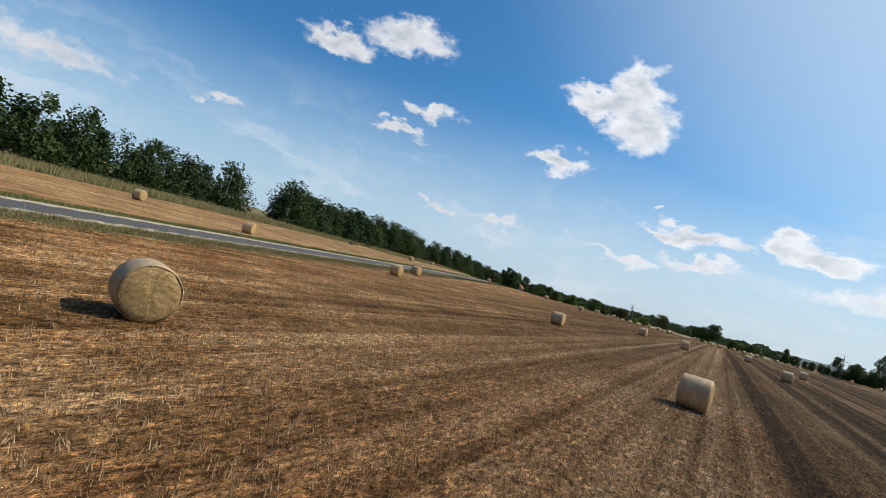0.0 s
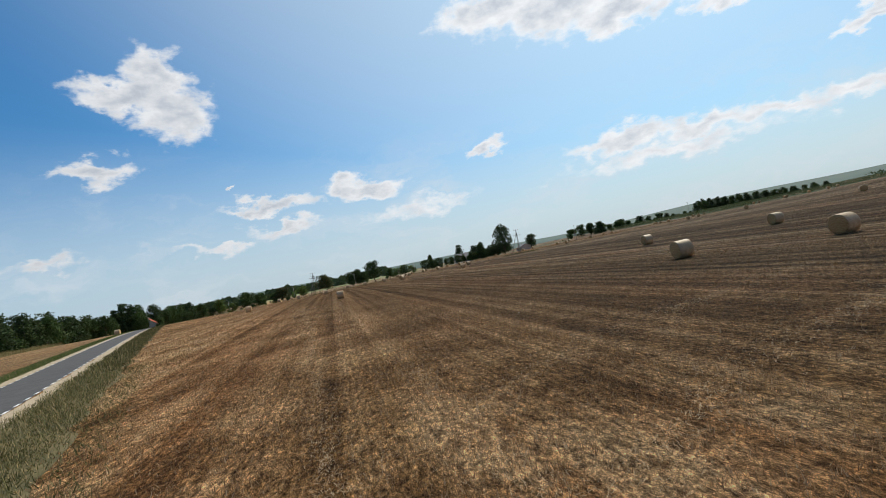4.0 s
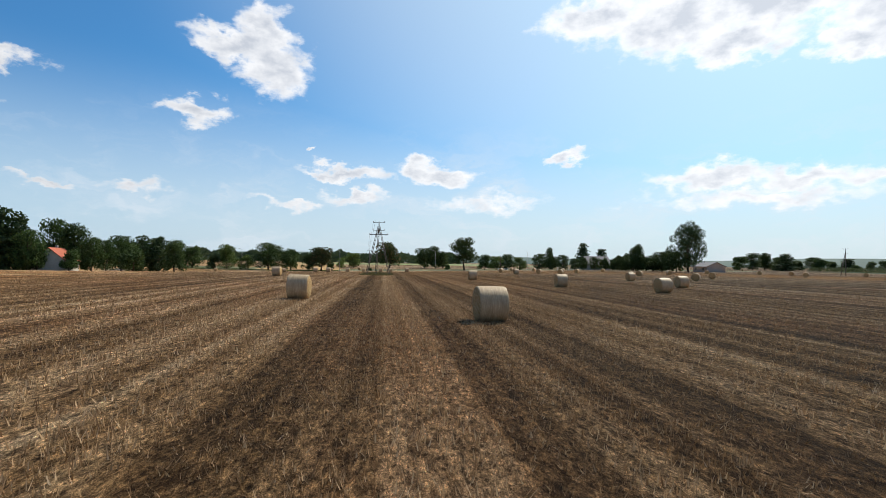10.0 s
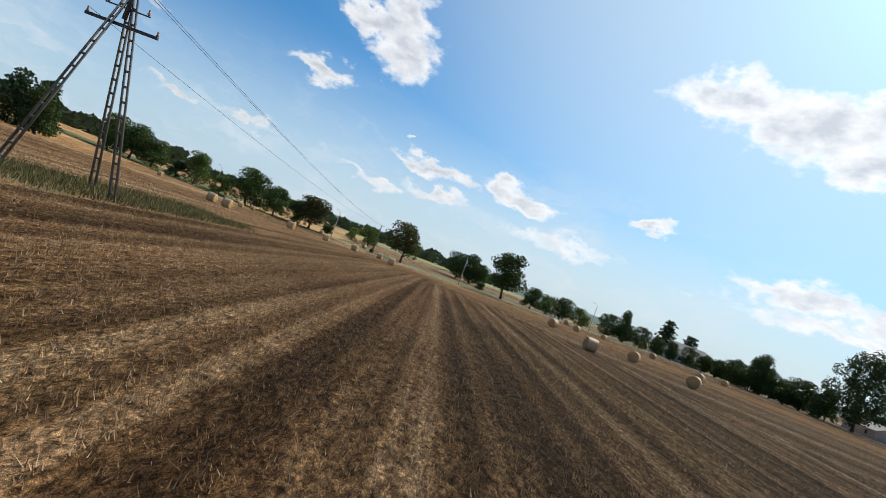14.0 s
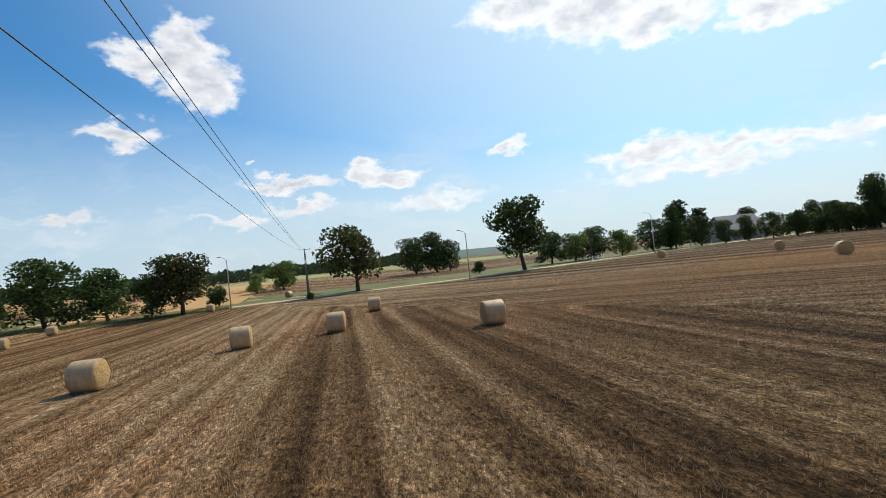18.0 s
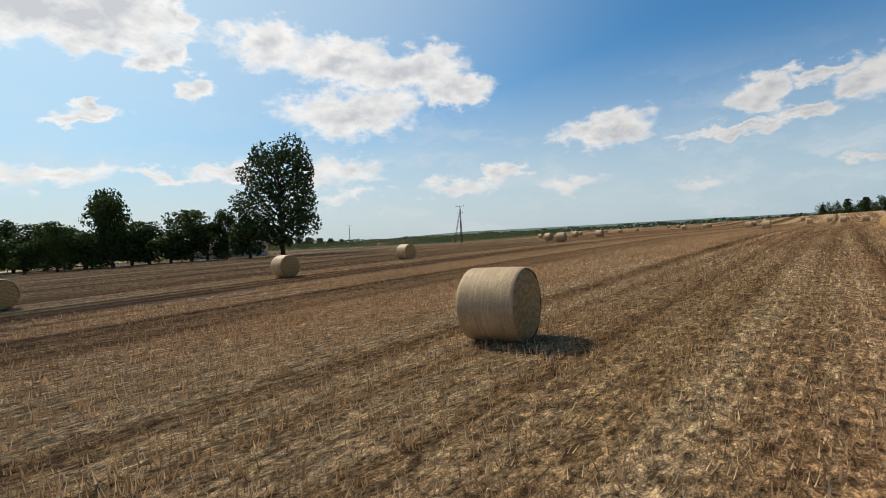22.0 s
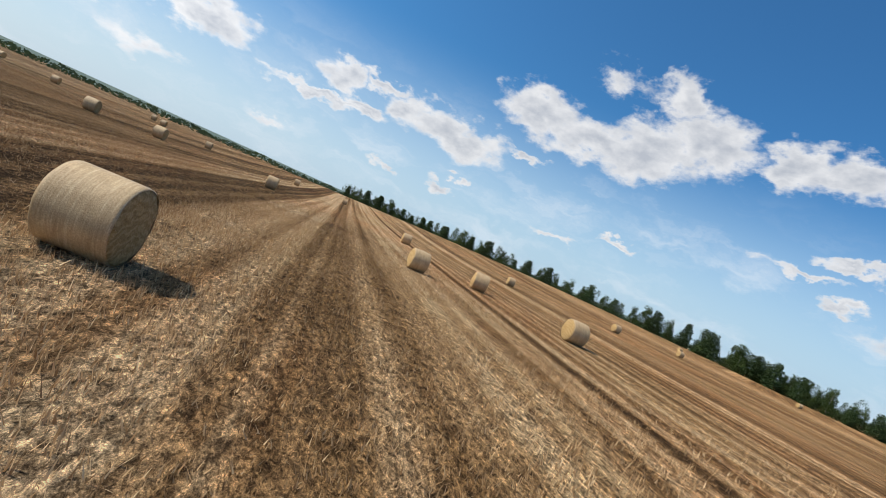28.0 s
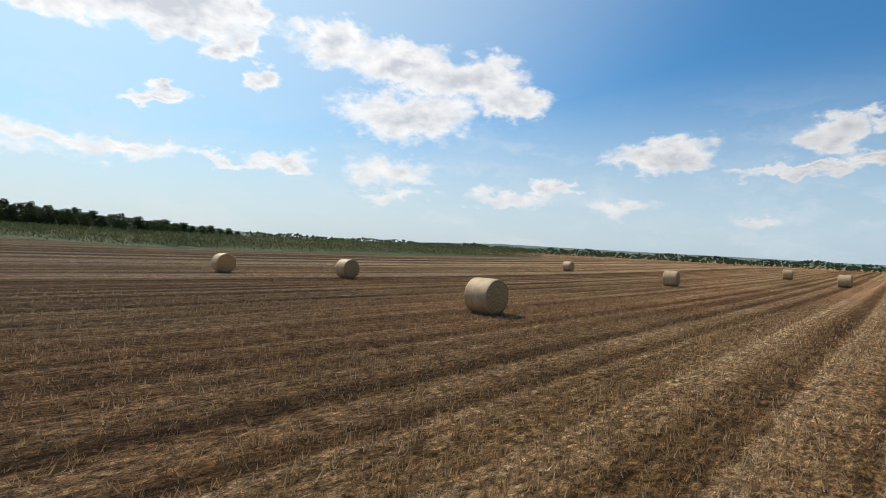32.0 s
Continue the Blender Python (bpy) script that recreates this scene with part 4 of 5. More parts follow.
        size = 0.03
        leaves = int(leaves * 1.1)
    wood = BIRCH_BARK if kind == "birch" else BARK
    leaf = {"oak": LEAF_OAK, "chestnut": LEAF_CHESTNUT, "light": LEAF_LIGHT, "maple": LEAF_OAK, "poplar": LEAF_PINE, "birch": LEAF_BIRCH, "pine": LEAF_PINE, "spruce": LEAF_PINE, "bush": LEAF_OAK}[kind]
    tm = tubes_mesh("trunk", [([p for p, _ in trunk], [r for _, r in trunk])] + limbs, wood, 7)
    co, loops = leaf_cloud(rnd, blobs, leaves, size)
    cm = quick_mesh("crown", co, loops, 4, leaf)
    return tm, cm


WORDS = {
    "oak": ("broad-leaved tree with a dense dark green crown", "tree"),
    "chestnut": ("broad tree with a round dark crown browning in places", "tree"),
    "maple": ("tall maple with a round dark crown on a bare trunk", "tree"),
    "light": ("young light green leafy tree beside the lane", "tree"),
    "poplar": ("tall poplar with an airy crown on a bare trunk", "tree"),
    "birch": ("birch with a pale trunk and drooping green crown", "tree"),
    "pine": ("dark green pine at the edge of the wood", "tree"),
    "spruce": ("narrow dark spruce beside the houses", "tree"),
    "bush": ("dense dark green bush at the field's edge", "bush"),
}
STOCK = {}


def stock(kind, variant):
    key = (kind, variant)
    if key not in STOCK:
        STOCK[key] = tree_meshes(kind, 11 + 7 * variant + len(kind))
    return STOCK[key]


def plant(kind, x, y, h, w, seed):
    variant = seed % (1 if kind == "poplar" else 3)
    spread = {"oak": 1.0, "chestnut": 1.0, "light": 1.0, "maple": 1.0, "poplar": 0.74, "birch": 0.7, "pine": 0.66, "spruce": 0.5, "bush": 0.95}[kind]
    m = Matrix.Translation((x, y, bump_height(x, y))) @ Matrix.Rotation(seed * 1.9, 4, "Z")
    tm, cm = stock(kind, variant)
    s = Matrix.Diagonal((w / spread, w / spread, h, 1))
    top = new("bush" if kind == "bush" else "tree", None)
    top.matrix_basis = m
    for name, me in (("trunk", tm), ("crown", cm)):
        part(name, me, top, "", s)
    return tagged(top, WORDS[kind][0], WORDS[kind][1])


# kind, x, y, height, width
def tree_row_a():
    return [
        ("chestnut", 266.1, 266.8, 11.5, 13.2), ("maple", 283.4, 242, 13.4, 14), ("oak", 316.4, 283.6, 10.3, 13.1),
        ("oak", 316.7, 277, 11.2, 13.3), ("oak", 318.3, 273.9, 8.7, 8.5), ("chestnut", 244.9, 283.5, 9.2, 12.4),
        ("oak", 241.6, 296.6, 8.5, 10.9), ("oak", 236.2, 303.1, 10.7, 14.5), ("oak", 243.2, 288.4, 6.8, 6.9),
        ("light", 225.7, 314.2, 9.4, 10.8), ("bush", 221.2, 315.8, 5.1, 6.7), ("oak", 217.2, 323.2, 8.2, 11.1),
        ("oak", 212.7, 327.4, 10.4, 13.4), ("oak", 209.3, 334.2, 10.8, 10), ("light", 232.3, 311.6, 5.7, 7.6),
        ("oak", 299.7, 241, 6.8, 9.2), ("light", 301.1, 236.4, 6, 8), ("oak", 305, 233.2, 6.9, 9.3),
        ("light", 306.2, 227.6, 5.6, 7.5), ("oak", 316.3, 221.9, 7.2, 9.8),
    ]


def tree_row_b():
    return [
        ("oak", 322.7, 218.6, 6.1, 8.2), ("spruce", 365, 216.7, 13.5, 9.6), ("spruce", 380.3, 210.8, 11.1, 8.7),
        ("bush", 395.4, 204.4, 7.2, 9.7), ("oak", 473.1, 189.6, 12.4, 16.8), ("oak", 425.3, 197.3, 7, 9.4),
        ("bush", 254.3, 266.9, 1.4, 1.9), ("light", 281.5, 307.6, 4.8, 6.4), ("light", 290.1, 307.6, 7.2, 9.8),
        ("bush", 256.3, 289.7, 4.3, 5.7), ("bush", 288.5, 253.1, 2.8, 3.8), ("poplar", 307.7, 162.3, 17.6, 13.4),
        ("bush", 307.1, 168.4, 7.4, 7.7), ("oak", 315.6, 167, 7.9, 6), ("oak", 316.3, 172.3, 7.7, 10.4),
        ("oak", 321.4, 175.9, 6.4, 8.7), ("oak", 320.3, 181.1, 10.8, 8.5), ("bush", 325.7, 184.5, 6.3, 8.5),
        ("oak", 330.4, 186.1, 6.8, 8.8), ("oak", 335.1, 188.4, 7.6, 6.6),
    ]


def tree_row_c():
    return [
        ("bush", 322.3, 183.7, 5.2, 6.3), ("bush", 315.7, 175.5, 5.4, 7.3), ("bush", 320.4, 178.7, 6.1, 8.3),
        ("bush", 316.1, 169.8, 6.2, 8.4), ("bush", 329.3, 189.8, 5.7, 7.7), ("bush", 330, 193.1, 6.2, 8.2),
        ("bush", 449.6, 147.2, 8.9, 12), ("oak", 462.2, 140.8, 10.6, 13.8), ("bush", 474.7, 134, 12.3, 14.3),
        ("bush", 487, 126.6, 9.3, 12.5), ("spruce", 459.5, 124.2, 10, 13.4), ("bush", 471.6, 116.8, 7.2, 9.7),
        ("oak", 483.5, 109.2, 8.6, 11.7), ("bush", 456, 108.5, 9.2, 12.5), ("bush", 467.7, 100.7, 6.7, 9),
        ("spruce", 479.3, 92.7, 7.9, 10.7), ("bush", 451.8, 93.5, 5, 6.8), ("oak", 463.2, 85.5, 6.1, 8.2),
        ("bush", 474.5, 77.2, 7.1, 9.6), ("bush", 447.1, 79.6, 4.5, 6),
    ]


def tree_row_d():
    return [
        ("spruce", 458.2, 71.3, 5.3, 7.2), ("bush", 469.1, 62.7, 3.1, 4.2), ("oak", 442, 66.6, 3.9, 5.2),
        ("bush", 452.8, 58.1, 4.5, 6.1), ("bush", 463.4, 49.2, 2.5, 3.4), ("spruce", 436.6, 54.6, 3.2, 4.3),
        ("bush", 447.1, 45.8, 1.3, 1.8), ("oak", 457.4, 36.8, 1.8, 2.4), ("bush", 431, 43.5, 2.5, 3.3),
        ("oak", 316.8, 217.3, 9.9, 6.4), ("oak", 318.4, 212.3, 6.7, 6.4), ("oak", 319.9, 207.6, 5.2, 5.6),
        ("oak", 319.2, 203.3, 5.6, 6.2), ("oak", 319.3, 198.9, 5.7, 5.9), ("bush", 318.3, 194.8, 6.5, 5.3),
        ("bush", 318.5, 191.4, 4.4, 4.8), ("oak", 317.5, 188.4, 6.3, 5.7), ("bush", 316.7, 185.8, 6, 5.3),
        ("oak", 316.6, 182.7, 9.6, 5.7), ("oak", 132.8, 278.8, 9.1, 11.1),
    ]


def tree_row_e():
    return [
        ("oak", 128.6, 281.9, 10, 10.3), ("spruce", 143.3, 275.7, 11.1, 5.5), ("spruce", 146.5, 274.6, 13.4, 7),
        ("spruce", 149.2, 273.6, 12.1, 6.6), ("oak", 147.2, 281.8, 10.2, 8.7), ("oak", 149.7, 270.2, 8.6, 7),
        ("oak", 161.7, 290.1, 13, 9.9), ("oak", 160.6, 277.5, 11.3, 9), ("oak", 160.6, 268.7, 7.7, 6.7),
        ("oak", 170, 275.1, 8.9, 9.8), ("pine", 180.5, 286.5, 10.2, 7.2), ("pine", 184, 284.5, 10.1, 7.3),
        ("bush", 167.7, 265, 6.4, 8.6), ("oak", 182.3, 273.8, 8.1, 7.8), ("oak", 163.8, 269.3, 7.3, 6.1),
        ("bush", 150.8, 268.7, 6, 5.1), ("bush", 155.6, 266.6, 5.3, 5.8), ("oak", 127.6, 255.4, 8.1, 8.8),
        ("oak", 124.8, 256.1, 7.4, 7.6), ("oak", 132.5, 258.2, 7, 7),
    ]


def tree_row_f():
    return [
        ("spruce", 524, 46.7, 9.4, 7), ("oak", 535.7, 43, 10.9, 7.4), ("pine", 547.3, 39, 12.4, 7.8),
        ("oak", 534, 38, 9.9, 7.5), ("spruce", 545.6, 33.7, 11.4, 7.9), ("spruce", 532.3, 32.9, 9, 7.6),
        ("oak", 543.7, 28.3, 10.3, 8.1), ("pine", 530.4, 27.7, 10.9, 7.7), ("oak", 541.7, 22.7, 9.3, 8.2),
        ("spruce", 528.4, 22.3, 9.9, 7.9), ("spruce", 539.5, 16.9, 8.3, 8.3), ("oak", 526.2, 16.7, 8.9, 8),
        ("pine", 537.2, 11.1, 10, 8.4), ("oak", 523.8, 11.1, 7.9, 8.1), ("spruce", 534.7, 5.1, 9, 8.5),
        ("spruce", 521.3, 5.3, 7, 8.2), ("oak", 532, -1.1, 8, 8.7), ("pine", 518.6, -0.6, 8.4, 8.3),
        ("oak", 529, -7.4, 7, 8.8), ("spruce", 515.6, -6.7, 7.4, 8.4),
    ]


def tree_row_g():
    return [
        ("spruce", 525.9, -13.8, 6.1, 8.3), ("oak", 512.4, -12.8, 6.5, 8.5), ("pine", 522.5, -20.3, 7.2, 9),
        ("oak", 509, -19, 5.6, 7.5), ("spruce", 518.8, -26.9, 6.2, 8.4), ("spruce", 505.4, -25.3, 4.7, 6.4),
        ("oak", 514.9, -33.6, 5.3, 7.1), ("pine", 524.2, -42.2, 5.8, 7.8), ("oak", 510.7, -40.3, 4.4, 5.9),
        ("spruce", 519.7, -49.3, 4.8, 6.5), ("spruce", 506.2, -47.1, 3.6, 4.8),
    ]



def plant_listed():
    for i, (kind, x, y, h, w) in enumerate(tree_row_a() + tree_row_b() + tree_row_c() + tree_row_d() + tree_row_e() + tree_row_f() + tree_row_g()):
        plant(kind, x, y, h, w, i)


plant_listed()


def join_trees(name, trees, label):
    """Trees that stand behind others, as one mass of crowns: (kind, x, y, height, width, seed)."""
    out = []
    for kind, x, y, h, w, seed in trees:
        me = stock(kind, seed % 3)[1]
        co = np.empty(len(me.vertices) * 3, np.float32)
        me.vertices.foreach_get("co", co)
        co = co.reshape(-1, 4, 3)[::3].reshape(-1, 3)
        wide = w / {"birch": 0.7, "pine": 0.66, "spruce": 0.5}.get(kind, 1.0)
        a = seed * 1.9
        turn = np.array(((math.cos(a), -math.sin(a)), (math.sin(a), math.cos(a))))
        xy = co[:, :2] @ turn.T * wide + np.array((x, y))
        out.append(np.concatenate([xy, co[:, 2:] * h + bump_height(x, y)], 1))
    co = np.concatenate(out)
    tagged(new(name, quick_mesh(name, co, np.arange(len(co)), 4, LEAF_BIRCH)), label, "woods", kind="stuff")


def plant_woods():
    """The birch and pine wood beyond the road, and its far end south-west of the field."""
    rnd = random.Random(21)
    i = 0
    behind, far = [], []
    for row, off, step in ((0, 39.0, 3.5), (1, 44.5, 3.8), (2, 50.5, 5.0)):
        s = -58.0
        while s < 250:
            s += step * rnd.uniform(0.65, 1.35)
            if rnd.random() < 0.03:
                continue
            o = off + rnd.uniform(-1.6, 1.6) + (4 * noise1(s * 0.05, 3.0)) - 0.085 * max(0, s - 20)
            p = ROAD_A + RD * s - RN * o
            # a clearing looks through to the white shed
            clear = Vector((8.8, 46.0)), Vector((-11.6, 274.7))
            way = (clear[1] - clear[0]).normalized()
            if abs((p - clear[0]).cross(way)) < 3.6:
                continue
            kind = rnd.choice(("birch", "birch", "birch", "pine", "spruce") if s < 150 else ("birch", "pine", "birch", "oak"))
            h = rnd.uniform(6.2, 10.4) * (0.86 if s < 60 else 0.95)
            wide = h * rnd.uniform(0.72, 1.05) * (0.75 if kind == "spruce" else 1.0)
            if row:
                behind.append((kind, p.x, p.y, h, wide, i))
            else:
                plant(kind, p.x, p.y, h, wide, i)
            i += 1
    a, b, c = ((-48, 42), (30, -69), (227, -308))
    for row in range(2):
        for k in range(84):
            f = (k + rnd.uniform(0, 0.7)) / 84
            p = Vector(a).lerp(Vector(b), f / 0.5) if f < 0.5 else Vector(b).lerp(Vector(c), (f - 0.5) / 0.5)
            d = (Vector(b) - Vector(a)).normalized()
            p = p + Vector((-d.y, d.x)) * (-row * 7 + rnd.uniform(-3, 3))
            if rnd.random() < 0.1:
                continue
            kind = rnd.choice(("birch", "birch", "birch", "pine", "spruce"))
            h = rnd.uniform(8.0, 14.0)
            wide = h * rnd.uniform(0.6, 0.9)
            if row:
                far.append((kind, p.x, p.y, h, wide, i))
            else:
                plant(kind, p.x, p.y, h, wide, i)
            i += 1
    join_trees("wood_interior", behind, "dark birches and pines standing deeper in the wood")
    join_trees("wood_interior", far, "dark trees deeper in the far wood")


plant_woods()


def far_woods():
    """Woods on the horizon, too far to tell their trees apart: tufts of leaves along lines."""
    g = np.random.RandomState(3)
    co = []
    for az0, az1, dist, high, count in ((-10, 20, 420, 16, 2500), (20, 62, 560, 16, 2500), (128, 185, 520, 5, 3500), (185, 250, 620, 6.5, 4000), (250, 300, 420, 12, 2000)):
        a = np.radians(g.uniform(az0, az1, count))
        d = dist * g.uniform(0.97, 1.06, count)
        top = high * (0.62 + 0.38 * np.abs(np.sin(a * 61.0) * np.cos(a * 23.0 + 1)))
        zc = g.uniform(0, 1, count) ** 0.8 * top
        s = high * g.uniform(0.10, 0.2, count)
        cx, cy = (197, 215)
        p = np.stack([cx + d * np.sin(a), cy + d * np.cos(a), zc], 1)
        u = np.stack([np.cos(a), -np.sin(a), 0 * a], 1) * s[:, None]
        v = g.normal(size=(count, 3)) * s[:, None] * 0.35 + np.array([0, 0, 1]) * s[:, None] * 0.8
        co.append(np.stack([p - u, p + v, p + u, p - v], 1).reshape(-1, 3))
    co = np.concatenate(co)
    co[:, 2] = np.maximum(co[:, 2], -0.2)
    tagged(new("far_woods", quick_mesh("far_woods", co, np.arange(len(co)), 4, FAR_LEAF)), "dark woods along the horizon", "woods", kind="stuff")


FAR_LEAF = leaf_material("far_leaves", (0.03, 0.055, 0.028), (0.065, 0.095, 0.045))
far_woods()


def far_ridge(name, az0, az1, dist, high, mat, label):
    n = 60
    cx, cy = (197, 215)
    vs, fs = [], []
    for i in range(n + 1):
        a = radians(az0 + (az1 - az0) * i / n)
        h = high * (0.75 + 0.5 * noise1(i * 0.13, dist)) * min(1, i / 6, (n - i) / 6)
        for d, z in ((dist * 0.9, 0), (dist, h), (dist * 1.12, h * 0.6), (dist * 1.2, 0)):
            vs.append((cx + d * math.sin(a), cy + d * math.cos(a), z + 0.02))
    for i in range(n):
        for k in range(3):
            q = i * 4 + k
            fs.append((q, q + 1, q + 5, q + 4))
    tagged(new(name, mesh_from(name, vs, fs, [mat])), label, "hills", kind="structure")


# distant haze is mixed into the hills' colour as a bluish green
RIDGE_HAZE_GREEN = simple("hazed_ridge_woods", (0.07, 0.11, 0.10), (0.10, 0.14, 0.12), 0.02, 0.95, 0, 0, "world")
far_ridge("backdrop", -20, 130, 1500, 30, RIDGE_HAZE_GREEN, "wooded hills on the horizon, tinted blue-grey as by haze")
far_ridge("backdrop", 130, 300, 2600, 26, RIDGE_HAZE_GREEN, "wooded hills on the horizon, tinted blue-grey as by haze")


# ---- far fields, lane and crossing road ----
FIELD_GREEN = simple("green_crop_field", (0.16, 0.20, 0.07), (0.27, 0.29, 0.12), 0.05, 0.95, 0, 0.3, "world")
FIELD_GOLD = simple("ripe_field", (0.30, 0.18, 0.065), (0.44, 0.28, 0.115), 0.06, 0.95, 0, 0.3, "world")
CROSS = [Vector(p) for p in ((109.1, 439.5), (229.9, 306.1), (252.0, 281.6), (273.2, 250.1), (296.6, 229.5), (401.7, 137.1))]
ribbon("crossing_road", CROSS, -1.6, 1.6, 0.03, GRAVEL, "pale country lane between the field and the trees", 0.1, 6, "road")
ribbon("lane_verge", CROSS, 1.4, 4.5, 0.016, SOIL_GREEN, "grassy edge of the country lane", 0.7, 3, "verge")
ribbon("lane_verge", CROSS, -26, -1.5, 0.012, SOIL_GREEN, "rough grass under the trees along the lane", 0.7, 6, "verge")
ribbon("ripe_field", CROSS[1:3], -140, -9, 0.02, FIELD_GOLD, "ripe golden field beyond the lane", 0.7, 12, "field")
ribbon("green_field", CROSS[1:], -420, -138, 0.02, FIELD_GREEN, "green crop field in the distance", 0.7, 12, "field")


# ---- grasses ----
def blades(name, label, category, mat, places, count, lo, hi, width, seed, droop=0.35):
    """Upright grass blades over strips: places are (a, b, from, to) beside a line, in metres."""
    g = np.random.RandomState(seed)
    out = []
    for a, b, o0, o1, share in places:
        k = int(count * share)
        a, b = np.array(a), np.array(b)
        d = (b - a) / np.linalg.norm(b - a)
        nr = np.array([d[1], -d[0]])
        f, o = g.uniform(0, 1, k), g.uniform(o0, o1, k)
        clump = 0.5 + 0.5 * np.sin(f * np.linalg.norm(b - a) * 0.9 + np.sin(f * 71) * 2) * np.sin(o * 2.1 + f * 90)
        p2 = a + f[:, None] * (b - a) + o[:, None] * nr + g.normal(size=(k, 2)) * 0.15
        h = (lo + (hi - lo) * g.uniform(0, 1, k)) * (0.6 + 0.5 * clump)
        t = g.uniform(0, 6.283, k)
        u = np.stack([np.cos(t), np.sin(t), 0 * t], 1) * width * g.uniform(0.6, 1.5, k)[:, None]
        base = np.concatenate([p2, terrain_z(p2)[:, None]], 1)
        tip = base + np.stack([g.normal(size=k) * droop * h, g.normal(size=k) * droop * h, h], 1)
        out.append(np.stack([base - u, base + u, tip], 1).reshape(-1, 3))
    co = np.concatenate(out)
    tagged(new(name, quick_mesh(name, co, np.arange(len(co)), 3, mat)), label, category, kind="stuff")


RA, RB = np.array(ROAD_A), np.array(ROAD_B)
rd = np.array(RD)
blades("verge_grass", "fresh green grass on the wood's side of the road", "grass", GREEN_GRASS, [(RA - rd * 30, RA + rd * 190, -4.2, -2.5, 1.0)], 60000, 0.08, 0.24, 0.016, 9, 0.5)
blades("verge_weed", "thin dry weeds rising from the verge beside the gravel", "weeds", REED, [(RA - rd * 30, RA + rd * 70, 2.3, 4.4, 1.0)], 1800, 0.25, 0.6, 0.009, 10, 0.25)
blades("verge_grass", "green and dry grass on the field's side of the road", "grass", GRASS,
       [(RA - rd * 30, RA + rd * 60, 2.3, 4.6, 0.87), (RA - rd * 30, RA + rd * 60, 4.4, 5.9, 0.13)], 76000, 0.05, 0.20, 0.011, 5, 0.6)
blades("verge_grass", "green and dry grass on the field's side of the road", "grass", GRASS,
       [(RA + rd * 60, RA + rd * 190, 2.5, 4.7, 1.0)], 22000, 0.08, 0.26, 0.03, 6)
blades("tall_grass", "tall dry grass belt in front of the wood", "grass", REED,
       [(RA - rd * 55, RA + rd * 90, -37, -27, 0.75), (RA + rd * 90, RA + rd * 200, -28, -20, 0.25)], 90000, 0.5, 1.1, 0.04, 7, 0.22)
CA, CB, CC = (np.array(p) for p in CROSS[:3])
blades("lane_grass", "rough grass along the country lane", "grass", GREEN_GRASS,
       [(CA, CB, 1.6, 4.2, 0.4), (CB, CC, 1.6, 4.2, 0.3), (CA, CB, -8, -1.8, 0.3)], 26000, 0.2, 0.5, 0.04, 8)


def pole_grass(x, y, before, after):
    """Uncut grass round the foot of a pole, drawn out along the rows."""
    d = row_frame([(x, y)])[0][0]
    a, b = np.array((x, y)) - d * before, np.array((x, y)) + d * after
    ribbon("grass_patch", [Vector(a), Vector((a + b) / 2), Vector(b)], -2.3, 2.3, 0.015, SOIL_GRASS, "unmown grass round the foot of the power pole", 1.0, 1.5, "grass patch")
    blades("pole_grass", "green and dry grass left standing round a power pole", "grass", GRASS, [(a, b, -2.4, 2.4, 1.0)], 9000, 0.12, 0.42, 0.02, 15, 0.35)


pole_grass(*(169.4, 194.6), 5.0, 13.0)
pole_grass(*(195.2, 120.6), 5.0, 7.0)
MAIZE_FLOOR = simple("maize_floor", (0.035, 0.050, 0.018), (0.06, 0.08, 0.03), 0.4, 0.95, 0, 0.3, "world")


def corn_field():
    """A maize field at the field's far side."""
    g = np.random.RandomState(12)
    line = [np.array(p) for p in ((445, 117), (385, 57), (359, 40), (350, -1), (342, -52))]
    out = []
    for a, b in zip(line[:-1], line[1:]):
        k = int(240 * np.linalg.norm(b - a))
        f, o = g.uniform(0, 1, k), g.uniform(0, 1, k) ** 1.6 * 42
        d = (b - a) / np.linalg.norm(b - a)
        nr = np.array([-d[1], d[0]])
        p2 = a + f[:, None] * (b - a) + o[:, None] * nr
        z = g.uniform(0.1, 2.3, k)
        t = g.uniform(0, 6.283, k)
        base = np.concatenate([p2, (z + terrain_z(p2))[:, None]], 1)
        u = np.stack([np.cos(t), np.sin(t), 0 * t], 1)
        s = g.uniform(0.25, 0.55, k)[:, None]
        tip = base + u * s + np.array([0, 0, 1]) * s * 0.9
        side = np.stack([-np.sin(t), np.cos(t), 0 * t], 1) * 0.07
        out.append(np.stack([base - side, base + side, tip], 1).reshape(-1, 3))
    co = np.concatenate(out)
    mat = leaf_material("maize_leaves", (0.040, 0.060, 0.020), (0.060, 0.082, 0.026))
    tagged(new("corn_field", quick_mesh("corn_field", co, np.arange(len(co)), 3, mat)), "standing green maize field", "maize field", kind="stuff")
    ribbon("corn_ground", [Vector(p) for p in line], -44, 0, 0.02, MAIZE_FLOOR, "green ground under the standing maize", 0.3, 8, "field")
    ribbon("pale_field", [Vector(p) for p in line], 0, 14, 0.015, STUBBLE_GOLD, "pale uncut strip before the maize", 0.3, 8, "field")


corn_field()


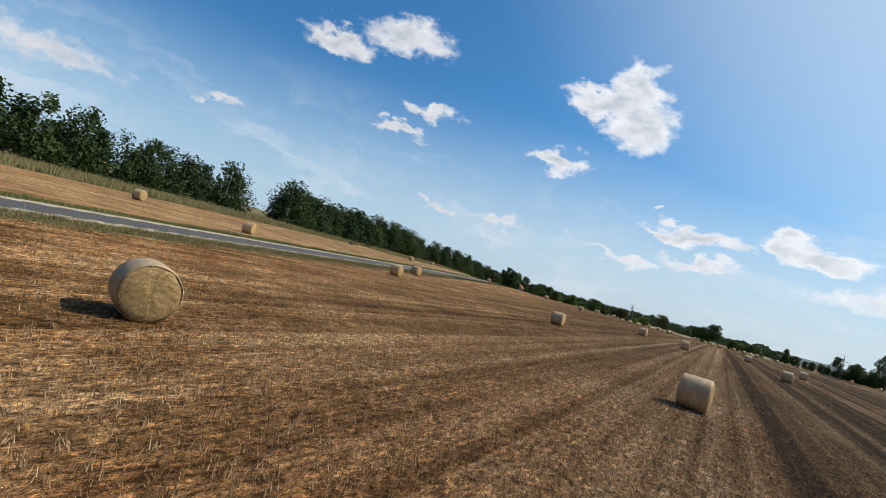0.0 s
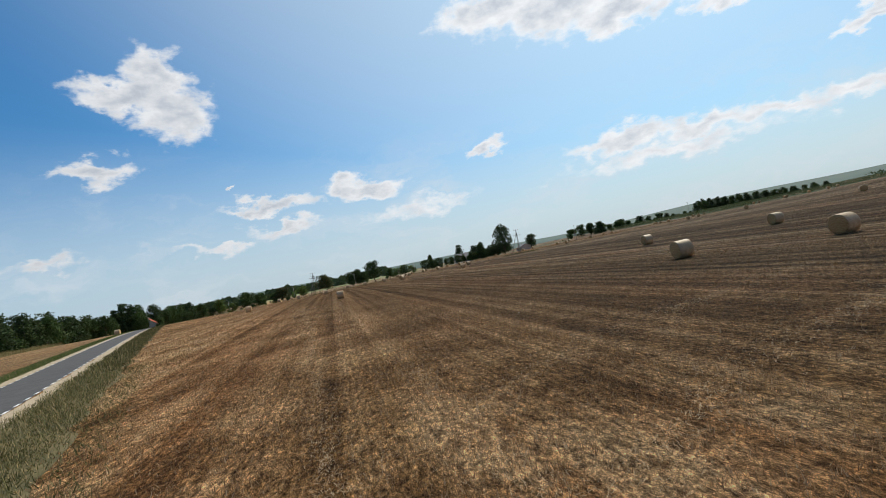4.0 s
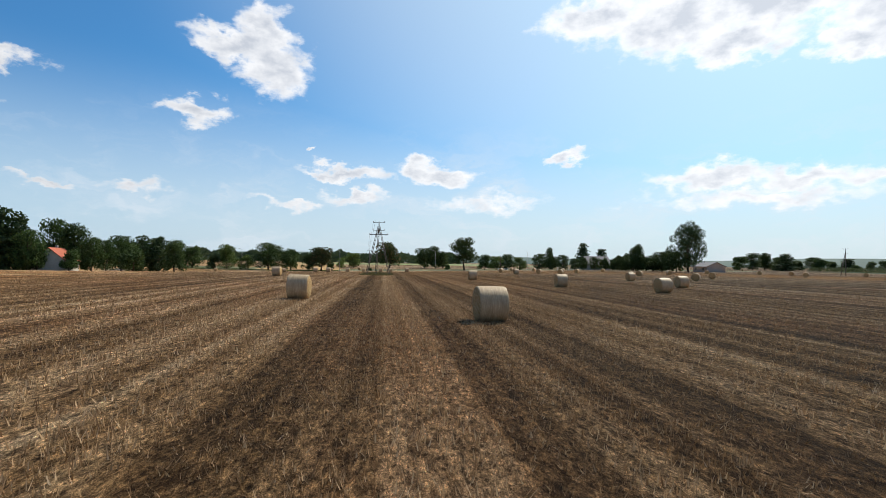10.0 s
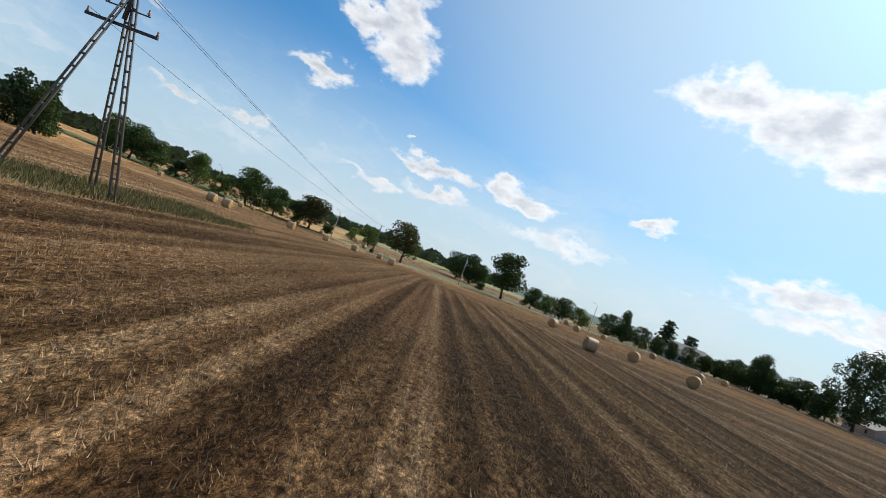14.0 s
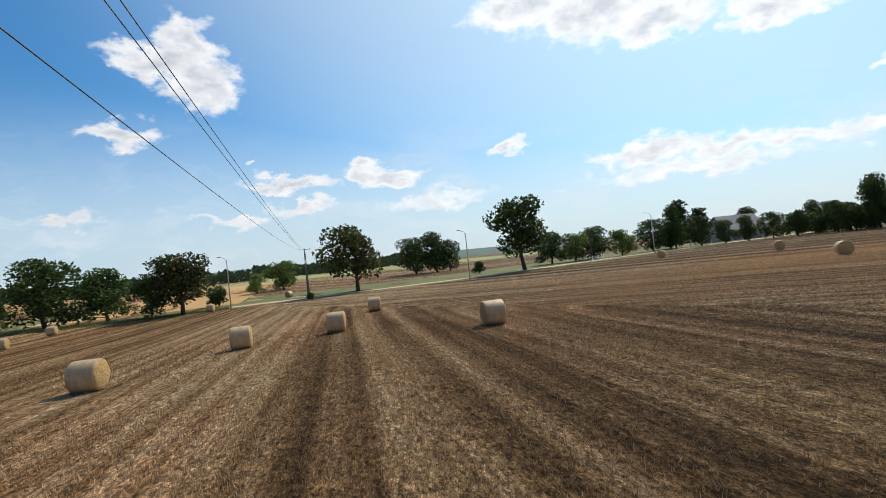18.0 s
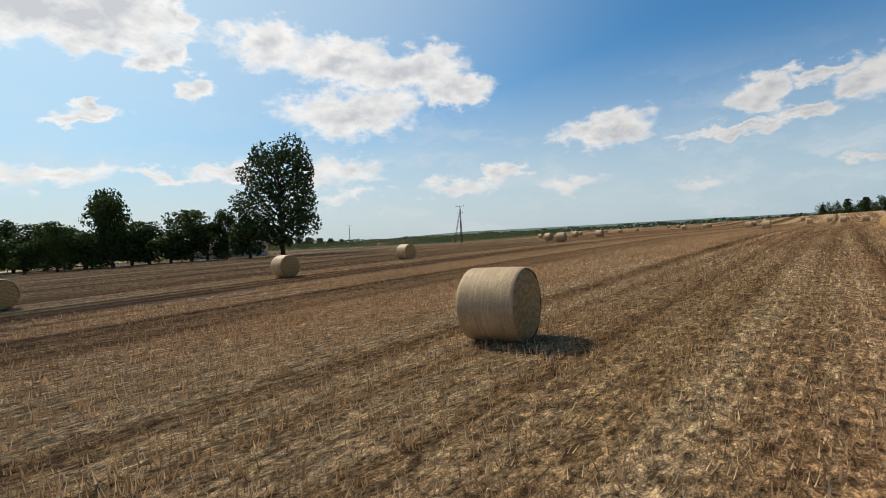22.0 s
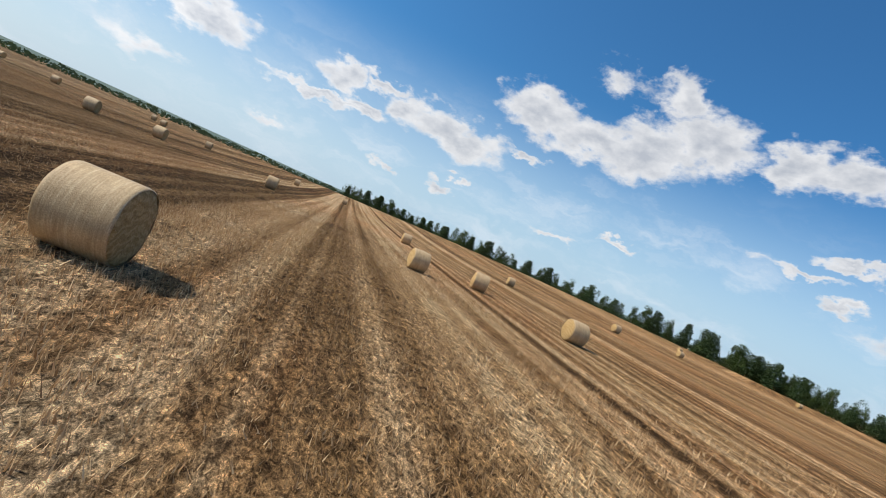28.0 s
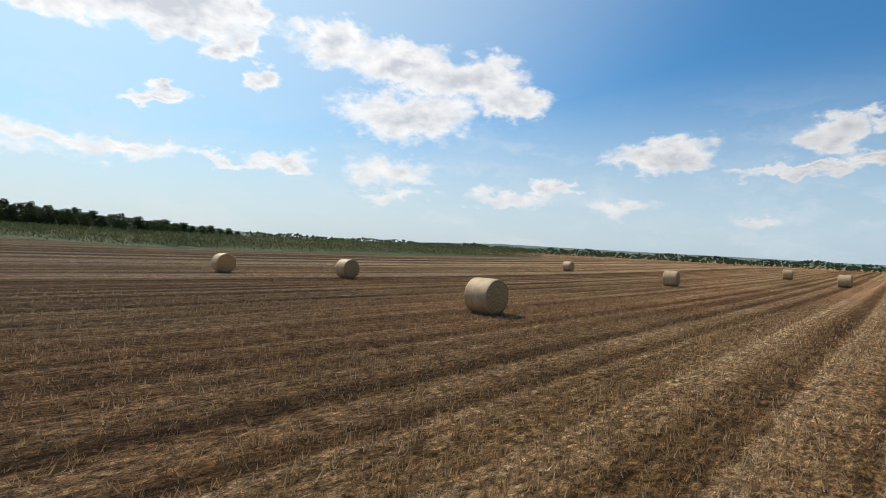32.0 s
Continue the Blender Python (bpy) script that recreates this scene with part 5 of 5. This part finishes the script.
# ---- poles, wires, lamps, sign ----
def ladder_leg(name, foot, head, turn, mat, wide=0.24):
    """A cast concrete leg: two chords with rungs between them."""
    a, b = Vector((*foot, -0.3)), Vector(head)
    side = Vector((math.cos(turn), math.sin(turn), 0))
    many = []
    for sg in (-1, 1):
        many.append(([a + side * (sg * wide / 2), b + side * (sg * wide * 0.33)], [0.055, 0.042]))
    count = int((b - a).length / 0.55)
    for i in range(1, count):
        p = a.lerp(b, i / count)
        w = wide * (0.5 - 0.17 * i / count)
        many.append(([p - side * w, p + side * w], [0.05, 0.05]))
    return tubes_mesh(name, many, mat, 5)


def power_pole(x, y, h, feet, turn, low_arms=((0.85, 1.8, 0.05, 0.8), (0.77, 2.9, 0.11, 1.4))):
    """Legs that lean together under a short mast with crossarms; turn: the way in which the arms point."""
    top = new("power_pole", None)
    top.matrix_basis = Matrix.Translation((x, y, bump_height(x, y)))
    for i, (fx, fy) in enumerate(feet):
        part("leg", ladder_leg("leg", (fx, fy), (fx * 0.04, fy * 0.04, h * (0.93 if i < 2 else 0.86)), turn, POLE_GREY), top)
    part("mast", tube_mesh("mast", [(0, 0, h * 0.8), (0, 0, h * 1.02)], [0.09, 0.06], IRON, 8), top)
    spin = Matrix.Rotation(turn, 4, "Z")
    for k, wide, thick, hang in ((1.0, 1.9, 0.06, 0.85), *low_arms):
        arm = part("crossarm", from_bm("crossarm", box_bm(wide, thick, thick, (0, 0, 0), 0.01), IRON), top, "", Matrix.Translation((0, 0, h * k)) @ spin)
        for xx in (-hang, hang):
            part("insulator", tube_mesh("insulator", [(xx, 0, 0.03), (xx, 0, 0.09), (xx, 0, 0.13), (xx, 0, 0.24)], [0.02, 0.06, 0.035, 0.045], CERAMIC, 8), arm)
    return tagged(top, "grey braced power pole with ladder legs, crossarms and insulators", "power pole", "power poles")


def wires(a, b, ha, hb):
    """Sagging wires between the crossarms of two poles."""
    d = (Vector(b) - Vector(a)).normalized()
    side = Vector((-d.y, d.x, 0))
    for off, low in ((0.85, 1.0), (0.6, 1.0), (1.4, 0.77)):
        pts = []
        for i in range(25):
            f = i / 24
            p = Vector((*a, 0)).lerp(Vector((*b, 0)), f) + side * off * (1 - 0.4 * f)
            za, zb = bump_height(*a) + ha * low, bump_height(*b) + hb * (0.9 + 0.1 * low)
            p.z = za * (1 - f) + zb * f + 0.24 - 4 * 1.0 * f * (1 - f)
            pts.append(p)
        ob = new("power_line", tube_mesh("power_line", pts, [0.011] * 25, WIRE, 5))
        tagged(ob, "thin dark overhead wire slung between the poles", "power line", "power lines")


IRON = simple("dark_iron", (0.045, 0.045, 0.048), (0.10, 0.10, 0.105), 4.0, 0.6, 0.6, 0.1)
POLE_GREY = simple("weathered_pole_concrete", (0.085, 0.08, 0.072), (0.19, 0.18, 0.165), 4.0, 0.9)
P1, P2, P3, P4, P5 = ((168.6, 193.6), (258.5, 271.1), (302.9, 118.2), (401.6, 56.7), (194.4, 120.0))
power_pole(*P1, 8.2, [(-1.7, 1.1), (1.6, -1.0), (1.6, 1.8)], -0.9)
power_pole(*P2, 8.0, [(-0.1, 0.0), (0.1, 0.0)], -0.7, ())
power_pole(*P3, 8.3, [(-0.12, 0.0), (0.12, 0.0), (1.4, 1.1)], 0.6, ((0.82, 1.3, 0.05, 0.55),))
power_pole(*P4, 9.5, [(-0.1, 0.0), (0.1, 0.0)], 0.5, ())
power_pole(*P5, 8.6, [(-0.35, 0.2), (0.35, -0.2), (-3.2, 2.2)], -0.75)
wires(P1, P2, 8.2, 8.0)
LAMP_PLACES = ((268.3, 246.5), (248.1, 277.0), (298.2, 220.8), (230.8, 312.2))
LINE_TURN = math.atan2(P2[1] - P1[1], P2[0] - P1[0])


def wayside_cross(x, y, turn):
    """A tall wooden cross behind a low white fence."""
    top = new("wayside_cross", None)
    top.matrix_basis = Matrix.Translation((x, y, bump_height(x, y))) @ Matrix.Rotation(turn, 4, "Z")
    part("post", from_bm("post", box_bm(0.2, 0.18, 6.4, (0, 0, 3.1), 0.02), WOOD_DARK), top)
    part("crossbar", from_bm("crossbar", box_bm(2.6, 0.14, 0.18, (0, -0.02, 4.9), 0.02), WOOD_DARK), top)
    part("plinth", from_bm("plinth", box_bm(0.9, 0.9, 0.5, (0, 0, 0.22), 0.04), CONCRETE), top)
    return tagged(top, "tall dark wooden wayside cross on a concrete plinth", "wayside cross")


def low_fence(x, y, turn, bays, pitch, high, label):
    """White posts with two rails."""
    top = new("fence", None)
    top.matrix_basis = Matrix.Translation((x, y, bump_height(x, y))) @ Matrix.Rotation(turn, 4, "Z")
    post = from_bm("fence_post", box_bm(0.14, 0.14, high + 0.2, (0, 0, high / 2 - 0.1), 0.02), PAINT)
    rail = from_bm("fence_rail", box_bm(pitch, 0.05, 0.07, (pitch / 2, 0, 0)), STEEL)
    for k in range(bays + 1):
        part("fence_post", post, top, "", Matrix.Translation((k * pitch, 0, 0)))
        if k < bays:
            for z in (0.35, 0.8):
                part("fence_rail", rail, top, "", Matrix.Translation((k * pitch, 0, high * z)))
    return tagged(top, label, "fence")


wayside_cross(297.6, 232.4, 0.9)
low_fence(293.6, 231.6, -0.75, 3, 1.3, 1.0, "low white fence in front of the wayside cross")
low_fence(318.0, 214.5, -1.05, 9, 2.4, 1.2, "white posted garden fence along the lane")


def street_lamp(x, y, turn):
    top = new("street_lamp", None)
    top.matrix_basis = Matrix.Translation((x, y, bump_height(x, y))) @ Matrix.Rotation(turn, 4, "Z")
    part("pole", tube_mesh("pole", [(0, 0, -0.2), (0, 0, 4), (0, 0, 7.4)], [0.1, 0.085, 0.06], CONCRETE, 10), top)
    part("arm", tube_mesh("arm", [(0, 0, 7.2), (0.25, 0, 7.7), (0.9, 0, 7.95)], [0.035, 0.03, 0.025], STEEL, 8), top)
    part("lamp_head", from_bm("lamp_head", box_bm(0.55, 0.2, 0.12, (1.1, 0, 7.97), 0.04), STEEL, True), top)
    return tagged(top, "concrete street lamp beside the country lane", "street lamp", "street lamps")


for lx, ly in LAMP_PLACES:
    street_lamp(lx, ly, LINE_TURN + 1.4)


def road_sign(x, y):
    top = new("road_sign", None)
    top.matrix_basis = Matrix.Translation((x, y, bump_height(x, y))) @ Matrix.Rotation(math.atan2(-RD.x, RD.y), 4, "Z")
    part("post", tube_mesh("post", [(0, 0, -0.2), (0, 0, 2.0)], [0.03, 0.03], STEEL, 10), top)
    bm = bmesh.new()
    pts = [(-0.34, 0, 1.48), (0.34, 0, 1.48), (0, 0, 2.06)]
    vs = [bm.verts.new((px, -0.045, pz)) for px, _, pz in pts]
    f = bm.faces.new(vs)
    r = bmesh.ops.extrude_face_region(bm, geom=[f])
    bmesh.ops.translate(bm, verts=[v for v in r["geom"] if isinstance(v, bmesh.types.BMVert)], vec=(0, 0.012, 0))
    bmesh.ops.recalc_face_normals(bm, faces=bm.faces[:])
    part("plate", from_bm("plate", bm, SIGN_BACK), top, "dull grey back of a triangular plate")
    part("bracket", from_bm("bracket", box_bm(0.3, 0.03, 0.04, (0, -0.02, 1.62)), STEEL), top)
    return tagged(top, "triangular road sign on a steel post, seen from behind", "road sign")


SIGN_BACK = simple("sign_back", (0.12, 0.12, 0.125), (0.2, 0.2, 0.21), 4.0, 0.5, 0.4, 0)
road_sign(*(12.9, 73.5))


# ---- houses and sheds at the edges ----
RENDER_W = simple("pale_render", (0.42, 0.40, 0.36), (0.58, 0.56, 0.51), 2.0, 0.9)
BRICK_GREY = simple("grey_block_wall", (0.25, 0.23, 0.21), (0.42, 0.39, 0.35), 3.0, 0.9)
ROOF_RED = simple("red_roof_tiles", (0.28, 0.07, 0.04), (0.45, 0.14, 0.08), 4.0, 0.8, 0, 0.5, "object", (1, 6, 1))
ROOF_GREY = simple("grey_roof_sheets", (0.10, 0.10, 0.105), (0.22, 0.22, 0.23), 3.0, 0.7, 0, 0.4, "object", (1, 6, 1))
GLASS = simple("dark_window_pane", (0.02, 0.025, 0.03), (0.05, 0.06, 0.07), 1.0, 0.08, 0, 0)
FILM = simple("white_sheeting", (0.62, 0.63, 0.64), (0.82, 0.82, 0.82), 2.0, 0.5, 0, 0.1)


def house(x, y, turn, sx, sy, wall_h, roof_h, wall, roof, label, windows=3):
    top = new("house", None)
    top.matrix_basis = Matrix.Translation((x, y, bump_height(x, y) - 0.05)) @ Matrix.Rotation(turn, 4, "Z")
    bm = box_bm(sx, sy, wall_h, (0, 0, wall_h / 2))
    for s in (-1, 1):
        vs = [bm.verts.new(p) for p in ((s * sx / 2, -sy / 2, wall_h), (s * sx / 2, sy / 2, wall_h), (s * sx / 2, 0, wall_h + roof_h * 0.97))]
        bm.faces.new(vs if s > 0 else vs[::-1])
    part("wall", from_bm("wall", bm, wall), top)
    over, th = 0.45, 0.16
    for s in (-1, 1):
        bm = bmesh.new()
        prof = [(s * (sy / 2 + over), wall_h - roof_h * over / (sy / 2)), (0, wall_h + roof_h)]
        lo = [bm.verts.new((xx, py, pz)) for xx in (-sx / 2 - over, sx / 2 + over) for py, pz in prof]
        hi = [bm.verts.new((v.co.x, v.co.y, v.co.z + th)) for v in lo]
        for a, b, c, d in ((0, 1, 3, 2), (4, 6, 7, 5), (0, 4, 5, 1), (2, 3, 7, 6), (0, 2, 6, 4), (1, 5, 7, 3)):
            q = lo + hi
            bm.faces.new((q[a], q[b], q[c], q[d]))
        bmesh.ops.recalc_face_normals(bm, faces=bm.faces[:])
        part("roof", from_bm("roof", bm, roof), top)
    part("chimney", from_bm("chimney", box_bm(0.5, 0.5, 1.4, (sx * 0.2, 0.5, wall_h + roof_h), 0.02), BRICK_GREY), top)
    for s in (-1, 1):
        for k in range(windows):
            wx = (k + 0.5) / windows * sx - sx / 2
            w = part("window", from_bm("window", box_bm(1.15, 0.12, 1.3, (wx, s * (sy / 2 + 0.01), wall_h * 0.55), 0.01), RENDER_W), top)
            part("pane", from_bm("pane", box_bm(0.95, 0.04, 1.1, (wx, s * (sy / 2 + 0.065), wall_h * 0.55)), GLASS), w)
    return tagged(top, label, "house")


house(132.4, 274.4, 0.60, 10, 8, 3, 3.2, RENDER_W, ROOF_RED, "red-roofed farmhouse among trees at the road's end", 3)
house(341.0, 204.0, -0.9, 11, 8, 2.8, 3.4, BRICK_GREY, ROOF_GREY, "grey farmhouse with a dark roof among the trees", 3)
house(331.0, 157.0, 0.5, 12, 7, 2.3, 1.6, BRICK_GREY, ROOF_GREY, "low grey barn behind the tall poplar", 2)
house(155.7, 273.1, 0.90, 8, 6, 2.5, 2.6, RENDER_W, ROOF_RED, "white farmhouse with a red tiled roof", 3)


def polytunnel(x, y, turn):
    top = new("polytunnel", None)
    top.matrix_basis = Matrix.Translation((x, y, bump_height(x, y))) @ Matrix.Rotation(turn, 4, "Z")
    n, L, R = 12, 16.0, 4.0
    vs, fs = [], []
    for xx in (-L / 2, L / 2):
        for k in range(n + 1):
            a = math.pi * k / n
            vs.append((xx, R * math.cos(a), R * 0.85 * math.sin(a)))
    for k in range(n):
        fs.append((k, k + 1, k + n + 2, k + n + 1))
    fs += [tuple(range(n, -1, -1)), tuple(range(n + 1, 2 * n + 2))]
    part("cover", mesh_from("cover", vs, fs, [FILM]), top)
    part("door", from_bm("door", box_bm(0.08, 2.4, 2.4, (L / 2 + 0.03, 0, 1.2), 0.02), ROOF_GREY), top)
    return tagged(top, "white sheeted tunnel shed standing in a far field", "shed")


polytunnel(*(-11.6, 274.7, 0.3))
build_dashes()


# ---- cut straw close to the way ----
def lane_line():
    return [np.array(p) for p in ((2, 15), (7, 30), (9, 46), (12, 58), (15, 64), (33, 75), (59, 93), (85, 123), (109, 145), (136, 161), (163, 171), (181, 198), (197, 215), (209, 223), (221, 225), (232, 220), (243, 211), (253, 198), (256, 185), (254, 164), (249, 128), (245, 107), (252, 94), (263, 83), (275, 73), (280, 66), (287, 59), (287, 49))]


def stubble_blades():
    """Drilled rows of cut straw, standing, and loose straw lying between them."""
    g = np.random.RandomState(77)
    line = lane_line()
    stand, lie = [], []
    lane, outward = np.array((229.9, 306.1)), np.array((0.701, 0.713))
    way = np.concatenate([a + (b - a) * np.linspace(0, 1, 5, endpoint=False)[:, None] for a, b in zip(line[:-1], line[1:])])
    for a, b in zip(line[:-1], line[1:]):
        d = b - a
        ln = np.linalg.norm(d)
        d = d / ln
        nr = np.array([d[1], -d[0]])
        for lo, hi, dens, wide in ((0, 4.0, 78, 0.0068), (4.0, 9.0, 36, 0.0095), (9.0, 20.0, 8, 0.019), (20.0, 40.0, 2.5, 0.035)):
            for s in (-1, 1):
                k = int(ln * (hi - lo) * dens)
                f, o = g.uniform(0, 1, k), s * g.uniform(lo, hi, k)
                p = a + f[:, None] * (b - a) + o[:, None] * nr
                p = p[(p - RA) @ np.array(RN) > HALF + 3.1 - 0.5 * g.uniform(0, 1, k)]
                p = p[(p - lane) @ outward < -13.0]
                if lo:                             # the finer straw of the way itself comes first
                    apart = np.min(np.hypot(p[:, None, 0] - way[None, :, 0], p[:, None, 1] - way[None, :, 1]), 1)
                    p = p[apart > lo * 0.9]
                v = row_coord(p)
                band = straw_share(p)
                keep = g.uniform(0, 1, len(p)) < 0.5 + 0.6 * band
                p, v, band = p[keep], v[keep], band[keep]
                k = len(p)
                al, ac = row_frame(p)
                snap = (np.round(v / 0.15) * 0.15 - v) * 0.8
                p = p + ac * (snap + g.normal(size=k) * 0.025)[:, None]
                tall = (0.055 + 0.06 * g.uniform(0, 1, k)) * (0.6 + 0.85 * band)
                base = np.concatenate([p, terrain_z(p)[:, None]], 1)
                tuft = g.normal(size=(k, 2)) * 0.02
                for rep in range(3 if lo < 20 else 1):
                    t = g.uniform(0, 6.283, k)
                    u = np.stack([np.cos(t), np.sin(t), 0 * t], 1) * (wide * g.uniform(0.7, 1.4, k))[:, None]
                    q = base + np.concatenate([g.normal(size=(k, 2)) * 0.036, np.zeros((k, 1))], 1)
                    lean = tuft + g.normal(size=(k, 2)) * 0.022
                    tip = q + np.concatenate([lean, (tall * g.uniform(0.7, 1.2, k))[:, None]], 1)
                    stand.append(np.stack([q - u, q + u, tip], 1).reshape(-1, 3))
        for s in (-1, 1):
            k = int(ln * 8 * 32)
            f, o = g.uniform(0, 1, k), s * g.uniform(0, 8, k)
            p = a + f[:, None] * (b - a) + o[:, None] * nr
            p = p[(p - RA) @ np.array(RN) > HALF + 2.7]
            k = len(p)
            t = g.uniform(0, 6.283, k)
            u = np.stack([np.cos(t), np.sin(t), g.uniform(-0.1, 0.3, k)], 1) * (g.uniform(0.02, 0.07, k))[:, None]
            w = np.stack([-np.sin(t), np.cos(t), 0 * t], 1) * 0.0045
            base = np.concatenate([p, terrain_z(p)[:, None] + g.uniform(0.01, 0.05, (k, 1))], 1)
            lie.append(np.stack([base - u, base + w, base + u], 1).reshape(-1, 3))
    for name, lst, label in (("standing_stubble", stand, "cut cereal stalks standing in drilled rows"), ("loose_straw", lie, "loose straw and chaff lying between the rows")):
        co = np.concatenate(lst)
        tagged(new(name, quick_mesh(name, co, np.arange(len(co)), 3, STRAW)), label, "stubble", kind="stuff")


stubble_blades()


def straw_tracks():
    """Pale trails of flattened straw that wheels left across the rows."""
    g = np.random.RandomState(31)
    trails = ((0.05, (273, 81.6), (262.3, 86.3), (257.8, 87.9), (254.8, 88.8)), (0.3, (16, 62.1), (19.1, 64.7), (26.9, 71.7), (53.7, 94.1), (86, 121)), (0.22, (14.4, 62.9), (17.6, 66.2), (23.3, 71.4), (41.4, 87.2), (70, 113)),
              (0.35, (18.5, 70.5), (24, 71), (31, 69), (40, 62)), (0.4, (20, 73), (26, 74), (34, 72), (44, 65)), (0.07, (99, 139.5), (103, 140.5), (109, 139.5)))
    out = []
    for spread, *trail in trails:
        for a, b in zip(trail[:-1], trail[1:]):
            a, b = np.array(a, float), np.array(b, float)
            ln = np.linalg.norm(b - a)
            k = int(ln * 70)
            f = g.uniform(0, 1, k)
            d = (b - a) / ln
            p = a + f[:, None] * (b - a) + np.array([-d[1], d[0]]) * (g.normal(size=k) * spread * (1.0 + 0.5 * np.sin(f * ln)))[:, None]
            t = math.atan2(d[1], d[0]) + g.normal(size=k) * 0.7
            u = np.stack([np.cos(t), np.sin(t), g.uniform(-0.05, 0.2, k)], 1) * g.uniform(0.04, 0.11, k)[:, None]
            w = np.stack([-np.sin(t), np.cos(t), 0 * t], 1) * 0.008
            base = np.concatenate([p, terrain_z(p)[:, None] + g.uniform(0.05, 0.10, (k, 1))], 1)
            out.append(np.stack([base - u, base + w, base + u], 1).reshape(-1, 3))
    co = np.concatenate(out)
    tagged(new("straw_trail", quick_mesh("straw_trail", co, np.arange(len(co)), 3, PALE_STRAW)), "pale trails of flattened straw across the rows", "straw", kind="stuff")


PALE_STRAW = leaf_material("pale_straw", (0.28, 0.19, 0.10), (0.48, 0.36, 0.22))
straw_tracks()
